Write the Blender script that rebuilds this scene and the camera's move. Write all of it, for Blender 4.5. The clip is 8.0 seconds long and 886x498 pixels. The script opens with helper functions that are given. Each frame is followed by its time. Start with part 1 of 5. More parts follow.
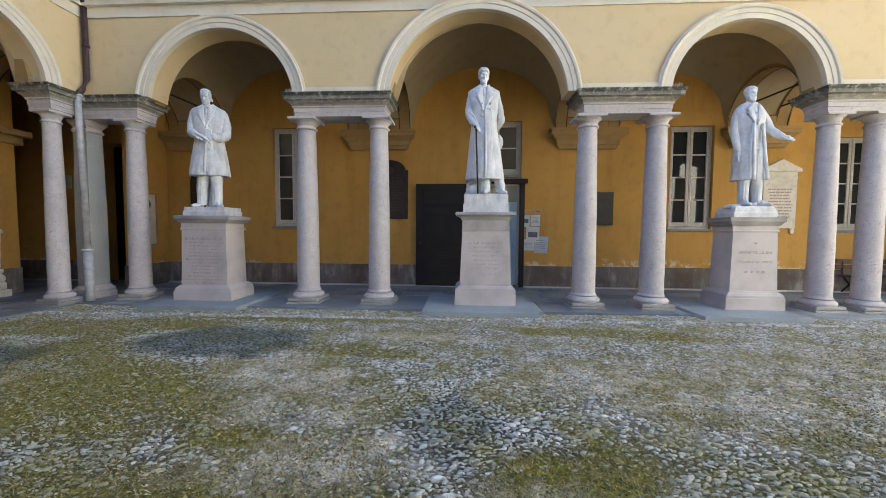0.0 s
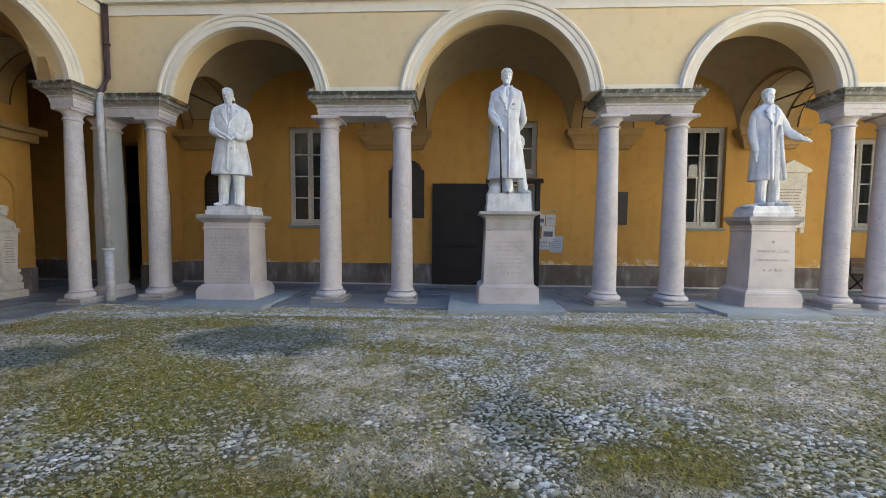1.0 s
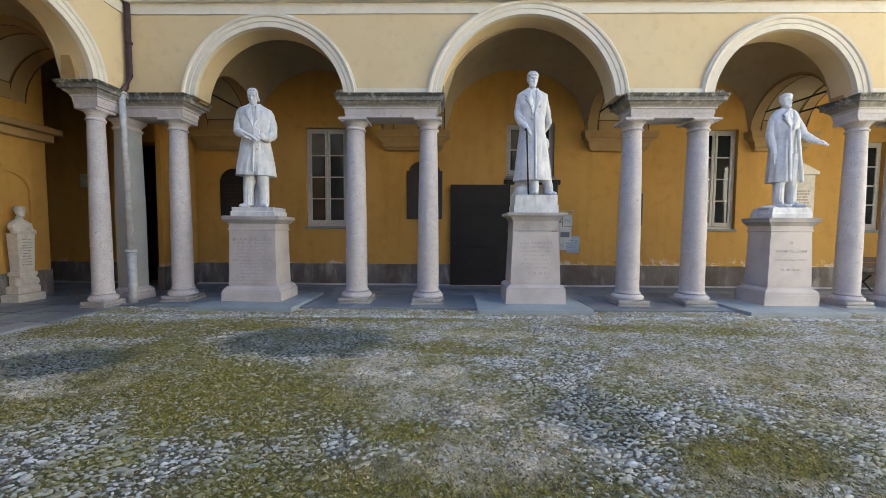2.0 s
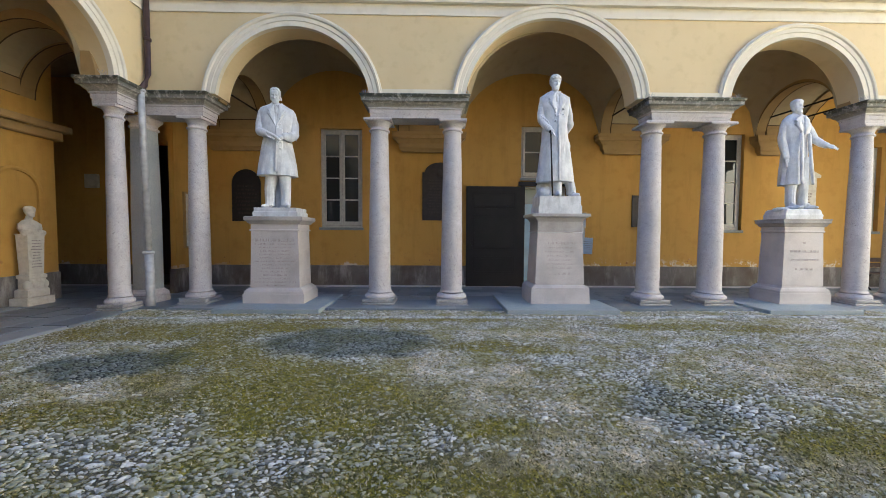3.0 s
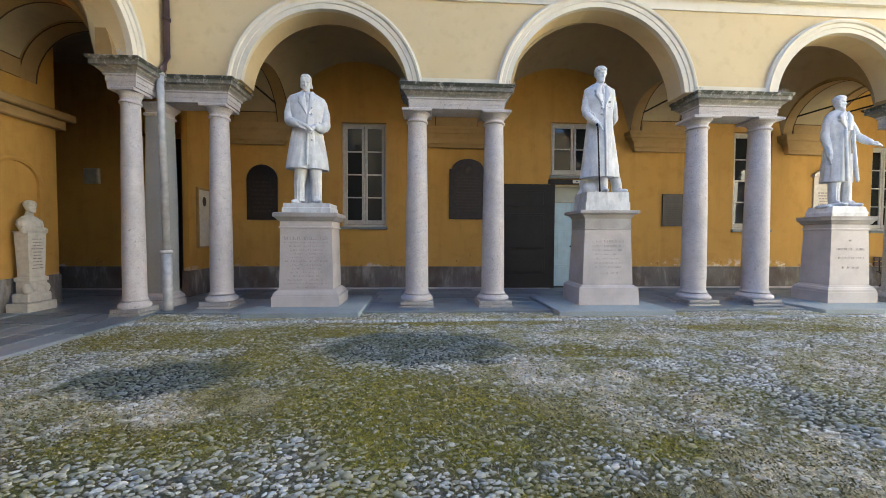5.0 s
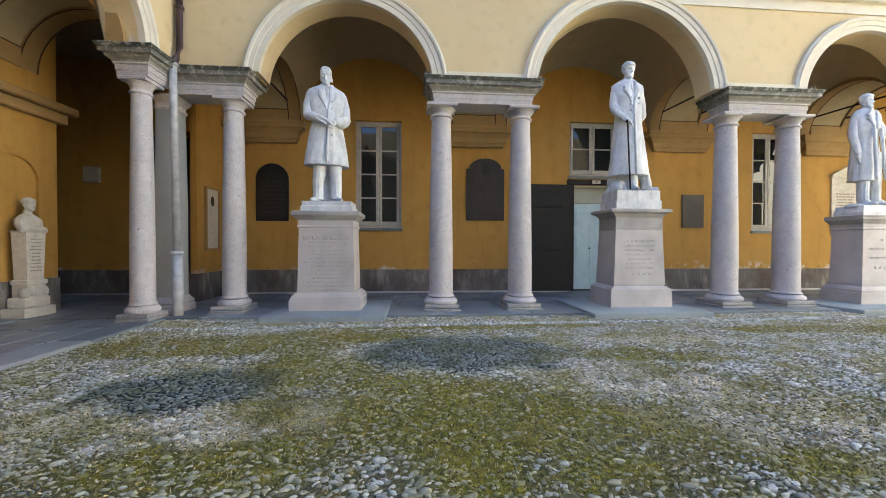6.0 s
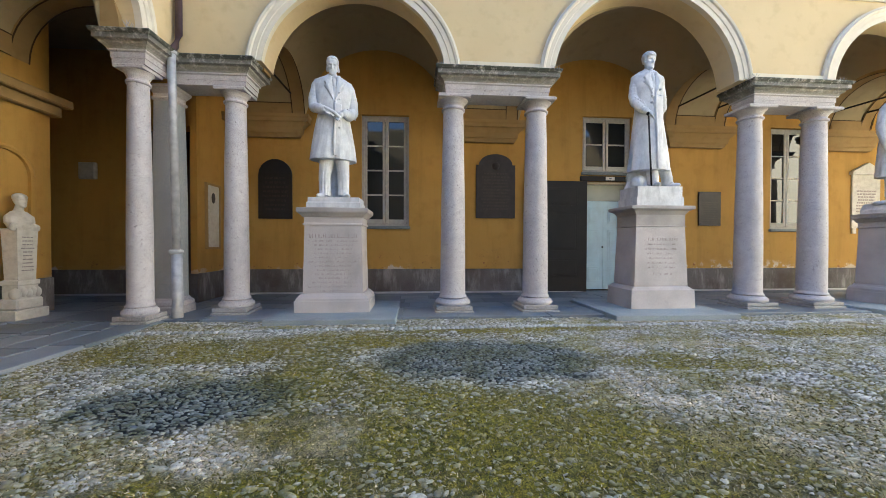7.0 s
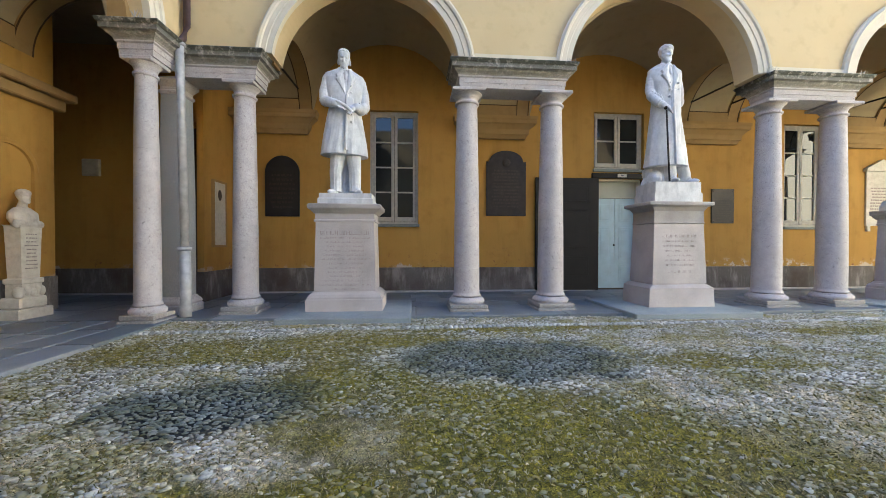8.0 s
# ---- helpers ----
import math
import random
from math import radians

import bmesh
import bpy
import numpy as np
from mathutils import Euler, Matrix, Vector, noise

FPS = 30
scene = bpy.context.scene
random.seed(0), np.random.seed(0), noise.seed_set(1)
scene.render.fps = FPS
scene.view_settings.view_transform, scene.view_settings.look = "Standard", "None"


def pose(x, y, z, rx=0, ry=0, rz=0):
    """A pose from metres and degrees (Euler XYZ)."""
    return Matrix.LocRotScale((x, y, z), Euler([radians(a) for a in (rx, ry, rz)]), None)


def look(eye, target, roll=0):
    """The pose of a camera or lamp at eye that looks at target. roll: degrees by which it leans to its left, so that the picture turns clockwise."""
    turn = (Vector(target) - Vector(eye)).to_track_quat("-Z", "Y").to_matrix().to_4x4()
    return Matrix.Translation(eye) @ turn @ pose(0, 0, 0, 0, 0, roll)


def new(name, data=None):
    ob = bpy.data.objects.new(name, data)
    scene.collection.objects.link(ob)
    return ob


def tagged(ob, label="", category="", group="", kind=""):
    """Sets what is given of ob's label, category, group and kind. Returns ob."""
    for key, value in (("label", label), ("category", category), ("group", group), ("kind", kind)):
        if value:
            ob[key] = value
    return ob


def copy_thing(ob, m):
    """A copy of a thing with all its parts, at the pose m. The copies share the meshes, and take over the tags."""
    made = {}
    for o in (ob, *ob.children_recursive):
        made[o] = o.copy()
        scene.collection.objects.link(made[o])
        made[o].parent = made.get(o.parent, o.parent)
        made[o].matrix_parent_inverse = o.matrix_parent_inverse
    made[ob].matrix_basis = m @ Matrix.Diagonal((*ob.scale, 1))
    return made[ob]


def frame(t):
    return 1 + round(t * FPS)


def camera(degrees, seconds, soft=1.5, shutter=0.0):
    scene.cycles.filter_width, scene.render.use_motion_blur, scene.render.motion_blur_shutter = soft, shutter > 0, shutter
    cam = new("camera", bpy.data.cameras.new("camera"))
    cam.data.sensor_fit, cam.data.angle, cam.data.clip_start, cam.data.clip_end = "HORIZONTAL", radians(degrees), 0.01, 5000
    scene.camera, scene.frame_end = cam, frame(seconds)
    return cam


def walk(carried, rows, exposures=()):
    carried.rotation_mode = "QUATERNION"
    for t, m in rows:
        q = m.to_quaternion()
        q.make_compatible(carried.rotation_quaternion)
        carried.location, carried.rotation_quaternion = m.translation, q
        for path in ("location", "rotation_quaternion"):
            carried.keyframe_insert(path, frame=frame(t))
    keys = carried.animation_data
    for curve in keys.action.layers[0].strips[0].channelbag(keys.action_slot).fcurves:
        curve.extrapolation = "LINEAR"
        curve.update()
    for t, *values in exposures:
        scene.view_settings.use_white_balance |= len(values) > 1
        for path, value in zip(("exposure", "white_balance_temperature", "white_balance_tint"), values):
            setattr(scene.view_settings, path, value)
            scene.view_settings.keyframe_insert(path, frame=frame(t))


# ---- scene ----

# ------------------------------------------------------------ camera
cam = camera(102.4, 8.0, soft=0.3)
ROWS = [
    (0.0, -0.492, 0.076, 1.409, -3.02, -0.41, 3.11),
    (0.5, -0.770, 0.036, 1.409, -3.11, -0.39, 2.76),
    (1.0, -1.046, -0.007, 1.389, -3.02, -0.42, 2.28),
    (1.5, -1.372, -0.053, 1.416, -3.13, -0.39, 1.78),
    (3.0, -2.476, -0.085, 1.352, -2.47, -0.34, -1.02),
    (3.5, -2.748, -0.012, 1.328, -2.27, -0.36, -1.53),
    (4.0, -2.966, 0.089, 1.301, -2.11, -0.33, -2.03),
    (4.5, -3.206, 0.208, 1.283, -2.13, -0.34, -2.55),
    (6.0, -4.097, 0.700, 1.100, -0.69, -0.15, -4.39),
    (6.5, -4.202, 0.854, 1.095, -0.66, -0.19, -4.48),
    (7.0, -4.285, 1.009, 1.086, -0.81, -0.15, -4.40),
    (7.5, -4.397, 1.092, 1.039, -0.69, -0.12, -4.54),
    (8.0, -4.516, 1.167, 1.031, -0.74, -0.09, -4.51),
]
walk(cam, [(t, pose(x, y, z, 90 + pitch, roll, yaw)) for t, x, y, z, pitch, roll, yaw in ROWS],
     exposures=[(0.0, 2.40, 5250, 12), (8.0, 2.86, 5400, 10)])

# ------------------------------------------------------------ light
SUN_EL, SUN_AZ = 34.0, 279.0          # degrees; azimuth clockwise from +y
world = bpy.data.worlds.new("world")
scene.world = world
world.use_nodes = True
wn = world.node_tree.nodes
sky = wn.new("ShaderNodeTexSky")
sky.sky_type = "NISHITA"
sky.sun_disc = False
sky.sun_elevation, sky.sun_rotation = radians(SUN_EL), radians(SUN_AZ)
wn["Background"].inputs["Strength"].default_value = 0.08
world.node_tree.links.new(sky.outputs["Color"], wn["Background"].inputs["Color"])
sun_data = bpy.data.lights.new("sun", "SUN")
sun_data.energy, sun_data.angle, sun_data.color = 5.0, radians(0.5), (1.0, 0.94, 0.84)
sun = new("sun", sun_data)
sun_way = Vector((math.sin(radians(SUN_AZ)) * math.cos(radians(SUN_EL)),
                  math.cos(radians(SUN_AZ)) * math.cos(radians(SUN_EL)), math.sin(radians(SUN_EL))))
sun.matrix_world = look(sun_way * 40, (0, 0, 0))


# ------------------------------------------------------------ materials
def mat(name, rough=0.8, metal=0.0):
    m = bpy.data.materials.new(name)
    m.use_nodes = True
    b = m.node_tree.nodes["Principled BSDF"]
    b.inputs["Roughness"].default_value = rough
    b.inputs["Metallic"].default_value = metal
    return m, m.node_tree, b


def nd(nt, kind, **values):
    n = nt.nodes.new("ShaderNode" + kind)
    for k, v in values.items():
        n.inputs[k].default_value = v
    return n


def where(nt):
    return nt.nodes.new("ShaderNodeNewGeometry").outputs["Position"]


def noise_at(nt, vec, scale, detail=4.0, rough=0.55):
    n = nd(nt, "TexNoise", Scale=scale, Detail=detail, Roughness=rough)
    nt.links.new(vec, n.inputs["Vector"])
    return n.outputs["Fac"]


def ramp(nt, fac, stops):
    r = nt.nodes.new("ShaderNodeValToRGB")
    e = r.color_ramp.elements
    while len(e) < len(stops):
        e.new(0.5)
    for el, (p, c) in zip(e, stops):
        el.position, el.color = p, (*c, 1) if len(c) == 3 else c
    nt.links.new(fac, r.inputs["Fac"])
    return r.outputs["Color"]


def mix(nt, fac, a, b, blend="MIX"):
    n = nt.nodes.new("ShaderNodeMix")
    n.data_type, n.blend_type = "RGBA", blend
    for sock, v in ((n.inputs[0], fac), (n.inputs[6], a), (n.inputs[7], b)):
        if isinstance(v, (int, float)):
            sock.default_value = v
        elif isinstance(v, tuple):
            sock.default_value = (*v, 1)
        else:
            nt.links.new(v, sock)
    return n.outputs[2]


def calc(nt, op, a, b=0.0, clamp=False):
    n = nt.nodes.new("ShaderNodeMath")
    n.operation, n.use_clamp = op, clamp
    for sock, v in zip(n.inputs, (a, b)):
        if isinstance(v, (int, float)):
            sock.default_value = v
        else:
            nt.links.new(v, sock)
    return n.outputs[0]


def bump(nt, b, height, strength=0.3, dist=0.01):
    n = nd(nt, "Bump", Strength=strength, Distance=dist)
    nt.links.new(height, n.inputs["Height"])
    nt.links.new(n.outputs["Normal"], b.inputs["Normal"])


def height_of(nt):
    s = nt.nodes.new("ShaderNodeSeparateXYZ")
    nt.links.new(where(nt), s.inputs[0])
    return s.outputs


def band(nt, v, lo, hi):
    """0 below lo, 1 above hi."""
    n = nt.nodes.new("ShaderNodeMapRange")
    n.inputs["From Min"].default_value, n.inputs["From Max"].default_value = lo, hi
    nt.links.new(v, n.inputs["Value"])
    return n.outputs[0]


def plaster(name, main, pale, stain, peel=False):
    m, nt, b = mat(name, 0.9)
    p = where(nt)
    big, mid, fine = noise_at(nt, p, 0.7), noise_at(nt, p, 4.0, 6), noise_at(nt, p, 60, 3)
    col = ramp(nt, big, [(0.3, main), (0.7, pale)])
    col = mix(nt, ramp(nt, mid, [(0.52, (0, 0, 0)), (0.75, (0.55, 0.55, 0.55))]), col, stain)
    if peel:      # salts and peeled paint in a ragged belt above the plinth
        z = height_of(nt)[2]
        ragged = calc(nt, "ADD", z, calc(nt, "MULTIPLY", noise_at(nt, p, 3.2, 8, 0.7), -0.75))
        col = mix(nt, calc(nt, "MULTIPLY", band(nt, ragged, 0.16, 0.12), band(nt, noise_at(nt, p, 0.55, 2), 0.47, 0.56)), col, (0.60, 0.50, 0.38))
        chips = ramp(nt, noise_at(nt, p, 7, 8, 0.75), [(0.60, (0, 0, 0)), (0.63, (1, 1, 1))])
        col = mix(nt, calc(nt, "MULTIPLY", chips, band(nt, z, 1.05, 0.55)), col, (0.26, 0.11, 0.045))
        scrape = ramp(nt, noise_at(nt, p, 4.5, 8, 0.8), [(0.535, (0, 0, 0)), (0.565, (1, 1, 1))])
        right = band(nt, height_of(nt)[0], 0.4, 1.6)
        col = mix(nt, calc(nt, "MULTIPLY", calc(nt, "MULTIPLY", scrape, right), band(nt, z, 0.74, 0.57)), col, (0.66, 0.58, 0.46))
        drips = nt.nodes.new("ShaderNodeMapping")
        drips.inputs["Scale"].default_value = (2.5, 2.5, 0.35)
        nt.links.new(p, drips.inputs["Vector"])
        col = mix(nt, ramp(nt, noise_at(nt, drips.outputs[0], 1.5, 6, 0.65), [(0.5, (0, 0, 0)), (0.75, (0.45, 0.45, 0.45))]), col, tuple(c * 0.62 for c in main))
    nt.links.new(col, b.inputs["Base Color"])
    bump(nt, b, mix(nt, 0.4, mid, fine), 0.25, 0.01)
    return m


def stone(name, dark, light, fleck, scale=90.0, grime=0.4, rough=0.75, algae=False):
    m, nt, b = mat(name, rough)
    p = where(nt)
    grain, big = noise_at(nt, p, scale, 3, 0.7), noise_at(nt, p, 1.8, 6)
    col = ramp(nt, grain, [(0.3, dark), (0.55, light), (0.75, fleck)])
    col = mix(nt, ramp(nt, big, [(0.45, (0, 0, 0)), (0.8, (grime, grime, grime))]), col, tuple(c * 0.45 for c in dark))
    if algae:     # rain streaks and moss where water stands on top of the mouldings
        o = nt.nodes.new("ShaderNodeNewGeometry")
        s = nt.nodes.new("ShaderNodeSeparateXYZ")
        nt.links.new(o.outputs["Position"], s.inputs[0])
        k = calc(nt, "MULTIPLY", band(nt, s.outputs[2], 3.72, 3.98), band(nt, noise_at(nt, p, 9, 7, 0.75), 0.36, 0.50))
        col = mix(nt, calc(nt, "MULTIPLY", k, 0.92), col, (0.030, 0.034, 0.018))
    nt.links.new(col, b.inputs["Base Color"])
    bump(nt, b, grain, 0.2, 0.004)
    return m


def granite():
    """Pale granite: soft clouds, fine grain and scattered dark pits."""
    m, nt, b = mat("granite", 0.75)
    p = where(nt)
    col = ramp(nt, noise_at(nt, p, 9, 6, 0.65), [(0.3, (0.42, 0.385, 0.385)), (0.7, (0.60, 0.56, 0.555))])
    col = mix(nt, 0.36, col, ramp(nt, noise_at(nt, p, 85, 4, 0.75), [(0.36, (0.22, 0.195, 0.195)), (0.5, (0.50, 0.465, 0.46)), (0.64, (0.82, 0.79, 0.77))]))
    pits = ramp(nt, noise_at(nt, p, 32, 4, 0.6), [(0.61, (0, 0, 0)), (0.66, (0.75, 0.75, 0.75))])
    col = mix(nt, pits, col, (0.20, 0.18, 0.175))
    col = mix(nt, ramp(nt, noise_at(nt, p, 1.6, 6, 0.6), [(0.48, (0, 0, 0)), (0.75, (0.5, 0.5, 0.5))]), col, (0.33, 0.31, 0.31))
    nt.links.new(col, b.inputs["Base Color"])
    bump(nt, b, noise_at(nt, p, 60, 5, 0.7), 0.25, 0.004)
    return m


def stained_dado():
    """Grey cement dado: brown damp stains and pale salts."""
    m, nt, b = mat("grey_dado", 0.85)
    p = where(nt)
    mp = nt.nodes.new("ShaderNodeMapping")
    mp.inputs["Scale"].default_value = (3.0, 3.0, 0.8)
    nt.links.new(p, mp.inputs["Vector"])
    col = ramp(nt, noise_at(nt, p, 40, 5, 0.7), [(0.3, (0.115, 0.10, 0.088)), (0.7, (0.20, 0.175, 0.155))])
    col = mix(nt, ramp(nt, noise_at(nt, mp.outputs[0], 2.0, 7, 0.7), [(0.50, (0, 0, 0)), (0.66, (0.9, 0.9, 0.9))]), col, (0.34, 0.315, 0.285))
    col = mix(nt, ramp(nt, noise_at(nt, p, 1.3, 4), [(0.44, (0, 0, 0)), (0.66, (0.85, 0.85, 0.85))]), col, (0.085, 0.062, 0.046))
    nt.links.new(col, b.inputs["Base Color"])
    bump(nt, b, noise_at(nt, p, 30, 6), 0.3, 0.008)
    return m


def weathered_marble():
    """White marble, rain-washed, with grey drip streaks."""
    m, nt, b = mat("white_marble", 0.55)
    p = where(nt)
    mp = nt.nodes.new("ShaderNodeMapping")
    mp.inputs["Scale"].default_value = (5, 5, 1.6)
    nt.links.new(p, mp.inputs["Vector"])
    col = ramp(nt, noise_at(nt, p, 5, 6, 0.6), [(0.3, (0.55, 0.555, 0.56)), (0.7, (0.76, 0.76, 0.755))])
    streak = ramp(nt, noise_at(nt, mp.outputs[0], 1.6, 6, 0.65), [(0.46, (0, 0, 0)), (0.70, (0.62, 0.62, 0.62))])
    col = mix(nt, streak, col, (0.33, 0.335, 0.345))
    col = mix(nt, ramp(nt, noise_at(nt, p, 22, 6, 0.7), [(0.52, (0, 0, 0)), (0.72, (0.4, 0.4, 0.4))]), col, (0.40, 0.39, 0.38))
    nt.links.new(col, b.inputs["Base Color"])
    bump(nt, b, noise_at(nt, p, 70, 4), 0.12, 0.004)
    return m


def plain(name, col, rough=0.6, metal=0.0, vary=0.25, scale=8.0, relief=0.1):
    m, nt, b = mat(name, rough, metal)
    p = where(nt)
    n = noise_at(nt, p, scale, 6)
    nt.links.new(ramp(nt, n, [(0.3, tuple(c * (1 - vary) for c in col)), (0.7, tuple(min(1, c * (1 + vary)) for c in col))]), b.inputs["Base Color"])
    bump(nt, b, noise_at(nt, p, scale * 8, 3), relief, 0.004)
    return m


M_YELLOW = plaster("yellow_plaster", (0.61, 0.475, 0.26), (0.67, 0.535, 0.31), (0.52, 0.395, 0.205))
# unseen east wall, kept bright to bounce sunlight onto the right side
M_BOUNCE = plaster("bounce_wall_plaster", (0.79, 0.69, 0.46), (0.82, 0.72, 0.50), (0.72, 0.61, 0.39))
M_OCHRE = plaster("ochre_plaster", (0.465, 0.258, 0.049), (0.525, 0.30, 0.064), (0.375, 0.195, 0.036), peel=True)
# vault plaster darker than its own cream: arcade shade put into the colour
M_VAULT_SHADED = plaster("shaded_vault_plaster", (0.34, 0.27, 0.155), (0.40, 0.32, 0.19), (0.27, 0.21, 0.12))
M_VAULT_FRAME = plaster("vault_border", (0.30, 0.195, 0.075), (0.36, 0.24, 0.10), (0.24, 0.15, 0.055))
M_TRIM = plaster("trim_plaster", (0.66, 0.60, 0.47), (0.72, 0.66, 0.54), (0.55, 0.48, 0.36))
M_CORBEL = plaster("corbel_plaster", (0.33, 0.205, 0.07), (0.40, 0.26, 0.10), (0.25, 0.15, 0.05))
M_DADO = stained_dado()
M_GRANITE = granite()
M_PLINTH = stone("worn_plinth", (0.24, 0.225, 0.21), (0.37, 0.345, 0.325), (0.5, 0.47, 0.45), 45, 0.5)
M_CORNICE = stone("weathered_cornice", (0.30, 0.275, 0.235), (0.46, 0.425, 0.375), (0.56, 0.52, 0.47), 50, 0.55, algae=True)
M_PINK = stone("pink_granite", (0.40, 0.36, 0.345), (0.55, 0.505, 0.485), (0.64, 0.60, 0.575), 160, 0.5, 0.6)
M_MARBLE = weathered_marble()
M_SLAB = stone("paving_slab", (0.155, 0.17, 0.165), (0.25, 0.27, 0.26), (0.35, 0.36, 0.34), 70, 0.55)
M_DARK_WOOD = plain("dark_door_paint", (0.009, 0.0065, 0.006), 0.7, 0, 0.3, 5)
M_WINDOW_PAINT = plain("window_frame_paint", (0.46, 0.43, 0.37), 0.55, 0, 0.15, 12)
M_PALE_DOOR = plain("pale_blue_door_paint", (0.46, 0.60, 0.66), 0.5, 0, 0.08, 5)
M_SLATE = plain("dark_slate_plaque", (0.03, 0.022, 0.019), 0.5, 0, 0.3, 9)
M_COPPER = plain("brown_copper_pipe", (0.09, 0.055, 0.05), 0.5, 0.4, 0.3, 6)
M_GREY_PIPE = plain("grey_iron_pipe", (0.42, 0.42, 0.43), 0.55, 0.2, 0.25, 7)
M_IRON = plain("black_iron", (0.03, 0.025, 0.022), 0.6, 0.5, 0.3, 9)
M_LINE = plain("dark_brown_line", (0.07, 0.04, 0.018), 0.85, 0, 0.3, 6)
# added rooms: their lack of light is put into a dark base colour
M_DARKENED_ROOM = plain("darkened_room", (0.10, 0.085, 0.07), 0.9, 0, 0.2, 1)
M_PAPER = plain("white_paper", (0.90, 0.91, 0.93), 0.7, 0, 0.04, 6)
M_INK = plain("grey_ink", (0.16, 0.16, 0.2), 0.7, 0, 0.2, 20)
M_LETTER = plain("faded_letter_paint", (0.33, 0.27, 0.25), 0.8, 0, 0.3, 30)
M_SPIKE = plain("steel_spikes", (0.4, 0.4, 0.4), 0.35, 0.9, 0.1, 10)
# unseen closing walls, kept dark to cut light bounced into the arcade
M_PLAIN_WALL = plaster("far_plaster", (0.30, 0.23, 0.12), (0.34, 0.26, 0.14), (0.24, 0.18, 0.09))
M_MARBLE_PLAQUE = stone("cream_marble", (0.55, 0.5, 0.42), (0.66, 0.61, 0.52), (0.7, 0.66, 0.58), 12, 0.3, 0.6)

m, nt, b = mat("window_glass", 0.03)
b.inputs["Base Color"].default_value = (0.02, 0.022, 0.022, 1)
b.inputs["Specular IOR Level"].default_value = 0.6
M_GLASS = m


# ------------------------------------------------------------ mesh helpers
def done(name, bm, material, parent=None, smooth=False):
    me = bpy.data.meshes.new(name)
    bmesh.ops.recalc_face_normals(bm, faces=bm.faces[:])
    bm.to_mesh(me)
    bm.free()
    for f in me.polygons:
        f.use_smooth = smooth
    me.materials.append(material)
    ob = new(name, me)
    if parent:
        ob.parent = parent
    return ob


def part(name, bm, material, parent, label="", smooth=False):
    ob = done(name, bm, material, parent, smooth)
    return tagged(ob, label) if label else ob


def thing(name, at, label, category, group="", kind=""):
    ob = new(name)
    ob.matrix_basis = at if isinstance(at, Matrix) else pose(*at)
    return tagged(ob, label, category, group, kind)


def add_box(bm, x0, x1, y0, y1, z0, z1, bevel=0.0):
    v = [bm.verts.new((x, y, z)) for z in (z0, z1) for y in (y0, y1) for x in (x0, x1)]
    fs = [bm.faces.new([v[i] for i in q]) for q in ((0, 2, 3, 1), (4, 5, 7, 6), (0, 1, 5, 4), (2, 6, 7, 3), (0, 4, 6, 2), (1, 3, 7, 5))]
    if bevel:
        es = list({e for f in fs for e in f.edges})
        bmesh.ops.bevel(bm, geom=es, offset=bevel, segments=1, affect="EDGES")
    return bm


def box(x0, x1, y0, y1, z0, z1, bevel=0.0):
    return add_box(bmesh.new(), x0, x1, y0, y1, z0, z1, bevel)


def add_lathe(bm, prof, n=28, at=(0, 0, 0)):
    """prof: (radius, z) from bottom to top."""
    rings = [[bm.verts.new((at[0] + r * math.cos(2 * math.pi * i / n), at[1] + r * math.sin(2 * math.pi * i / n), at[2] + z)) for i in range(n)] for r, z in prof]
    for a, b2 in zip(rings, rings[1:]):
        for i in range(n):
            bm.faces.new((a[i], a[(i + 1) % n], b2[(i + 1) % n], b2[i]))
    bm.faces.new(rings[0][::-1])
    bm.faces.new(rings[-1])
    return bm


def add_square_rings(bm, prof, cx=0, cy=0):
    """A moulded block: prof of (half x, half y, z) from bottom to top."""
    rings = [[bm.verts.new((cx + sx * hx, cy + sy * hy, z)) for sx, sy in ((-1, -1), (1, -1), (1, 1), (-1, 1))] for hx, hy, z in prof]
    for a, b2 in zip(rings, rings[1:]):
        for i in range(4):
            bm.faces.new((a[i], a[(i + 1) % 4], b2[(i + 1) % 4], b2[i]))
    bm.faces.new(rings[0][::-1])
    bm.faces.new(rings[-1])
    return bm


def add_prism(bm, pts, y0, y1):
    """An outline in x and z, drawn through from y0 to y1."""
    a = [bm.verts.new((x, y0, z)) for x, z in pts]
    c = [bm.verts.new((x, y1, z)) for x, z in pts]
    bm.faces.new(a)
    bm.faces.new(c[::-1])
    for i in range(len(pts)):
        j = (i + 1) % len(pts)
        bm.faces.new((a[i], c[i], c[j], a[j]))
    return bm


def prism(pts, y0, y1):
    return add_prism(bmesh.new(), pts, y0, y1)


def arc(cx, cz, r, a0, a1, n):
    return [(cx + r * math.cos(radians(a0 + (a1 - a0) * i / n)), cz + r * math.sin(radians(a0 + (a1 - a0) * i / n))) for i in range(n + 1)]


def add_sweep_arch(bm, cx, cz, r, sect, n=40, a0=180, a1=0):
    """Moulding along a round arch in the x-z plane: sect of (radial offset, y)."""
    rows = []
    for i in range(n + 1):
        a = radians(a0 + (a1 - a0) * i / n)
        rows.append([bm.verts.new((cx + (r + d) * math.cos(a), y, cz + (r + d) * math.sin(a))) for d, y in sect])
    for p, q in zip(rows, rows[1:]):
        for i in range(len(sect)):
            j = (i + 1) % len(sect)
            bm.faces.new((p[i], p[j], q[j], q[i]))
    bm.faces.new(rows[0])
    bm.faces.new(rows[-1][::-1])
    return bm


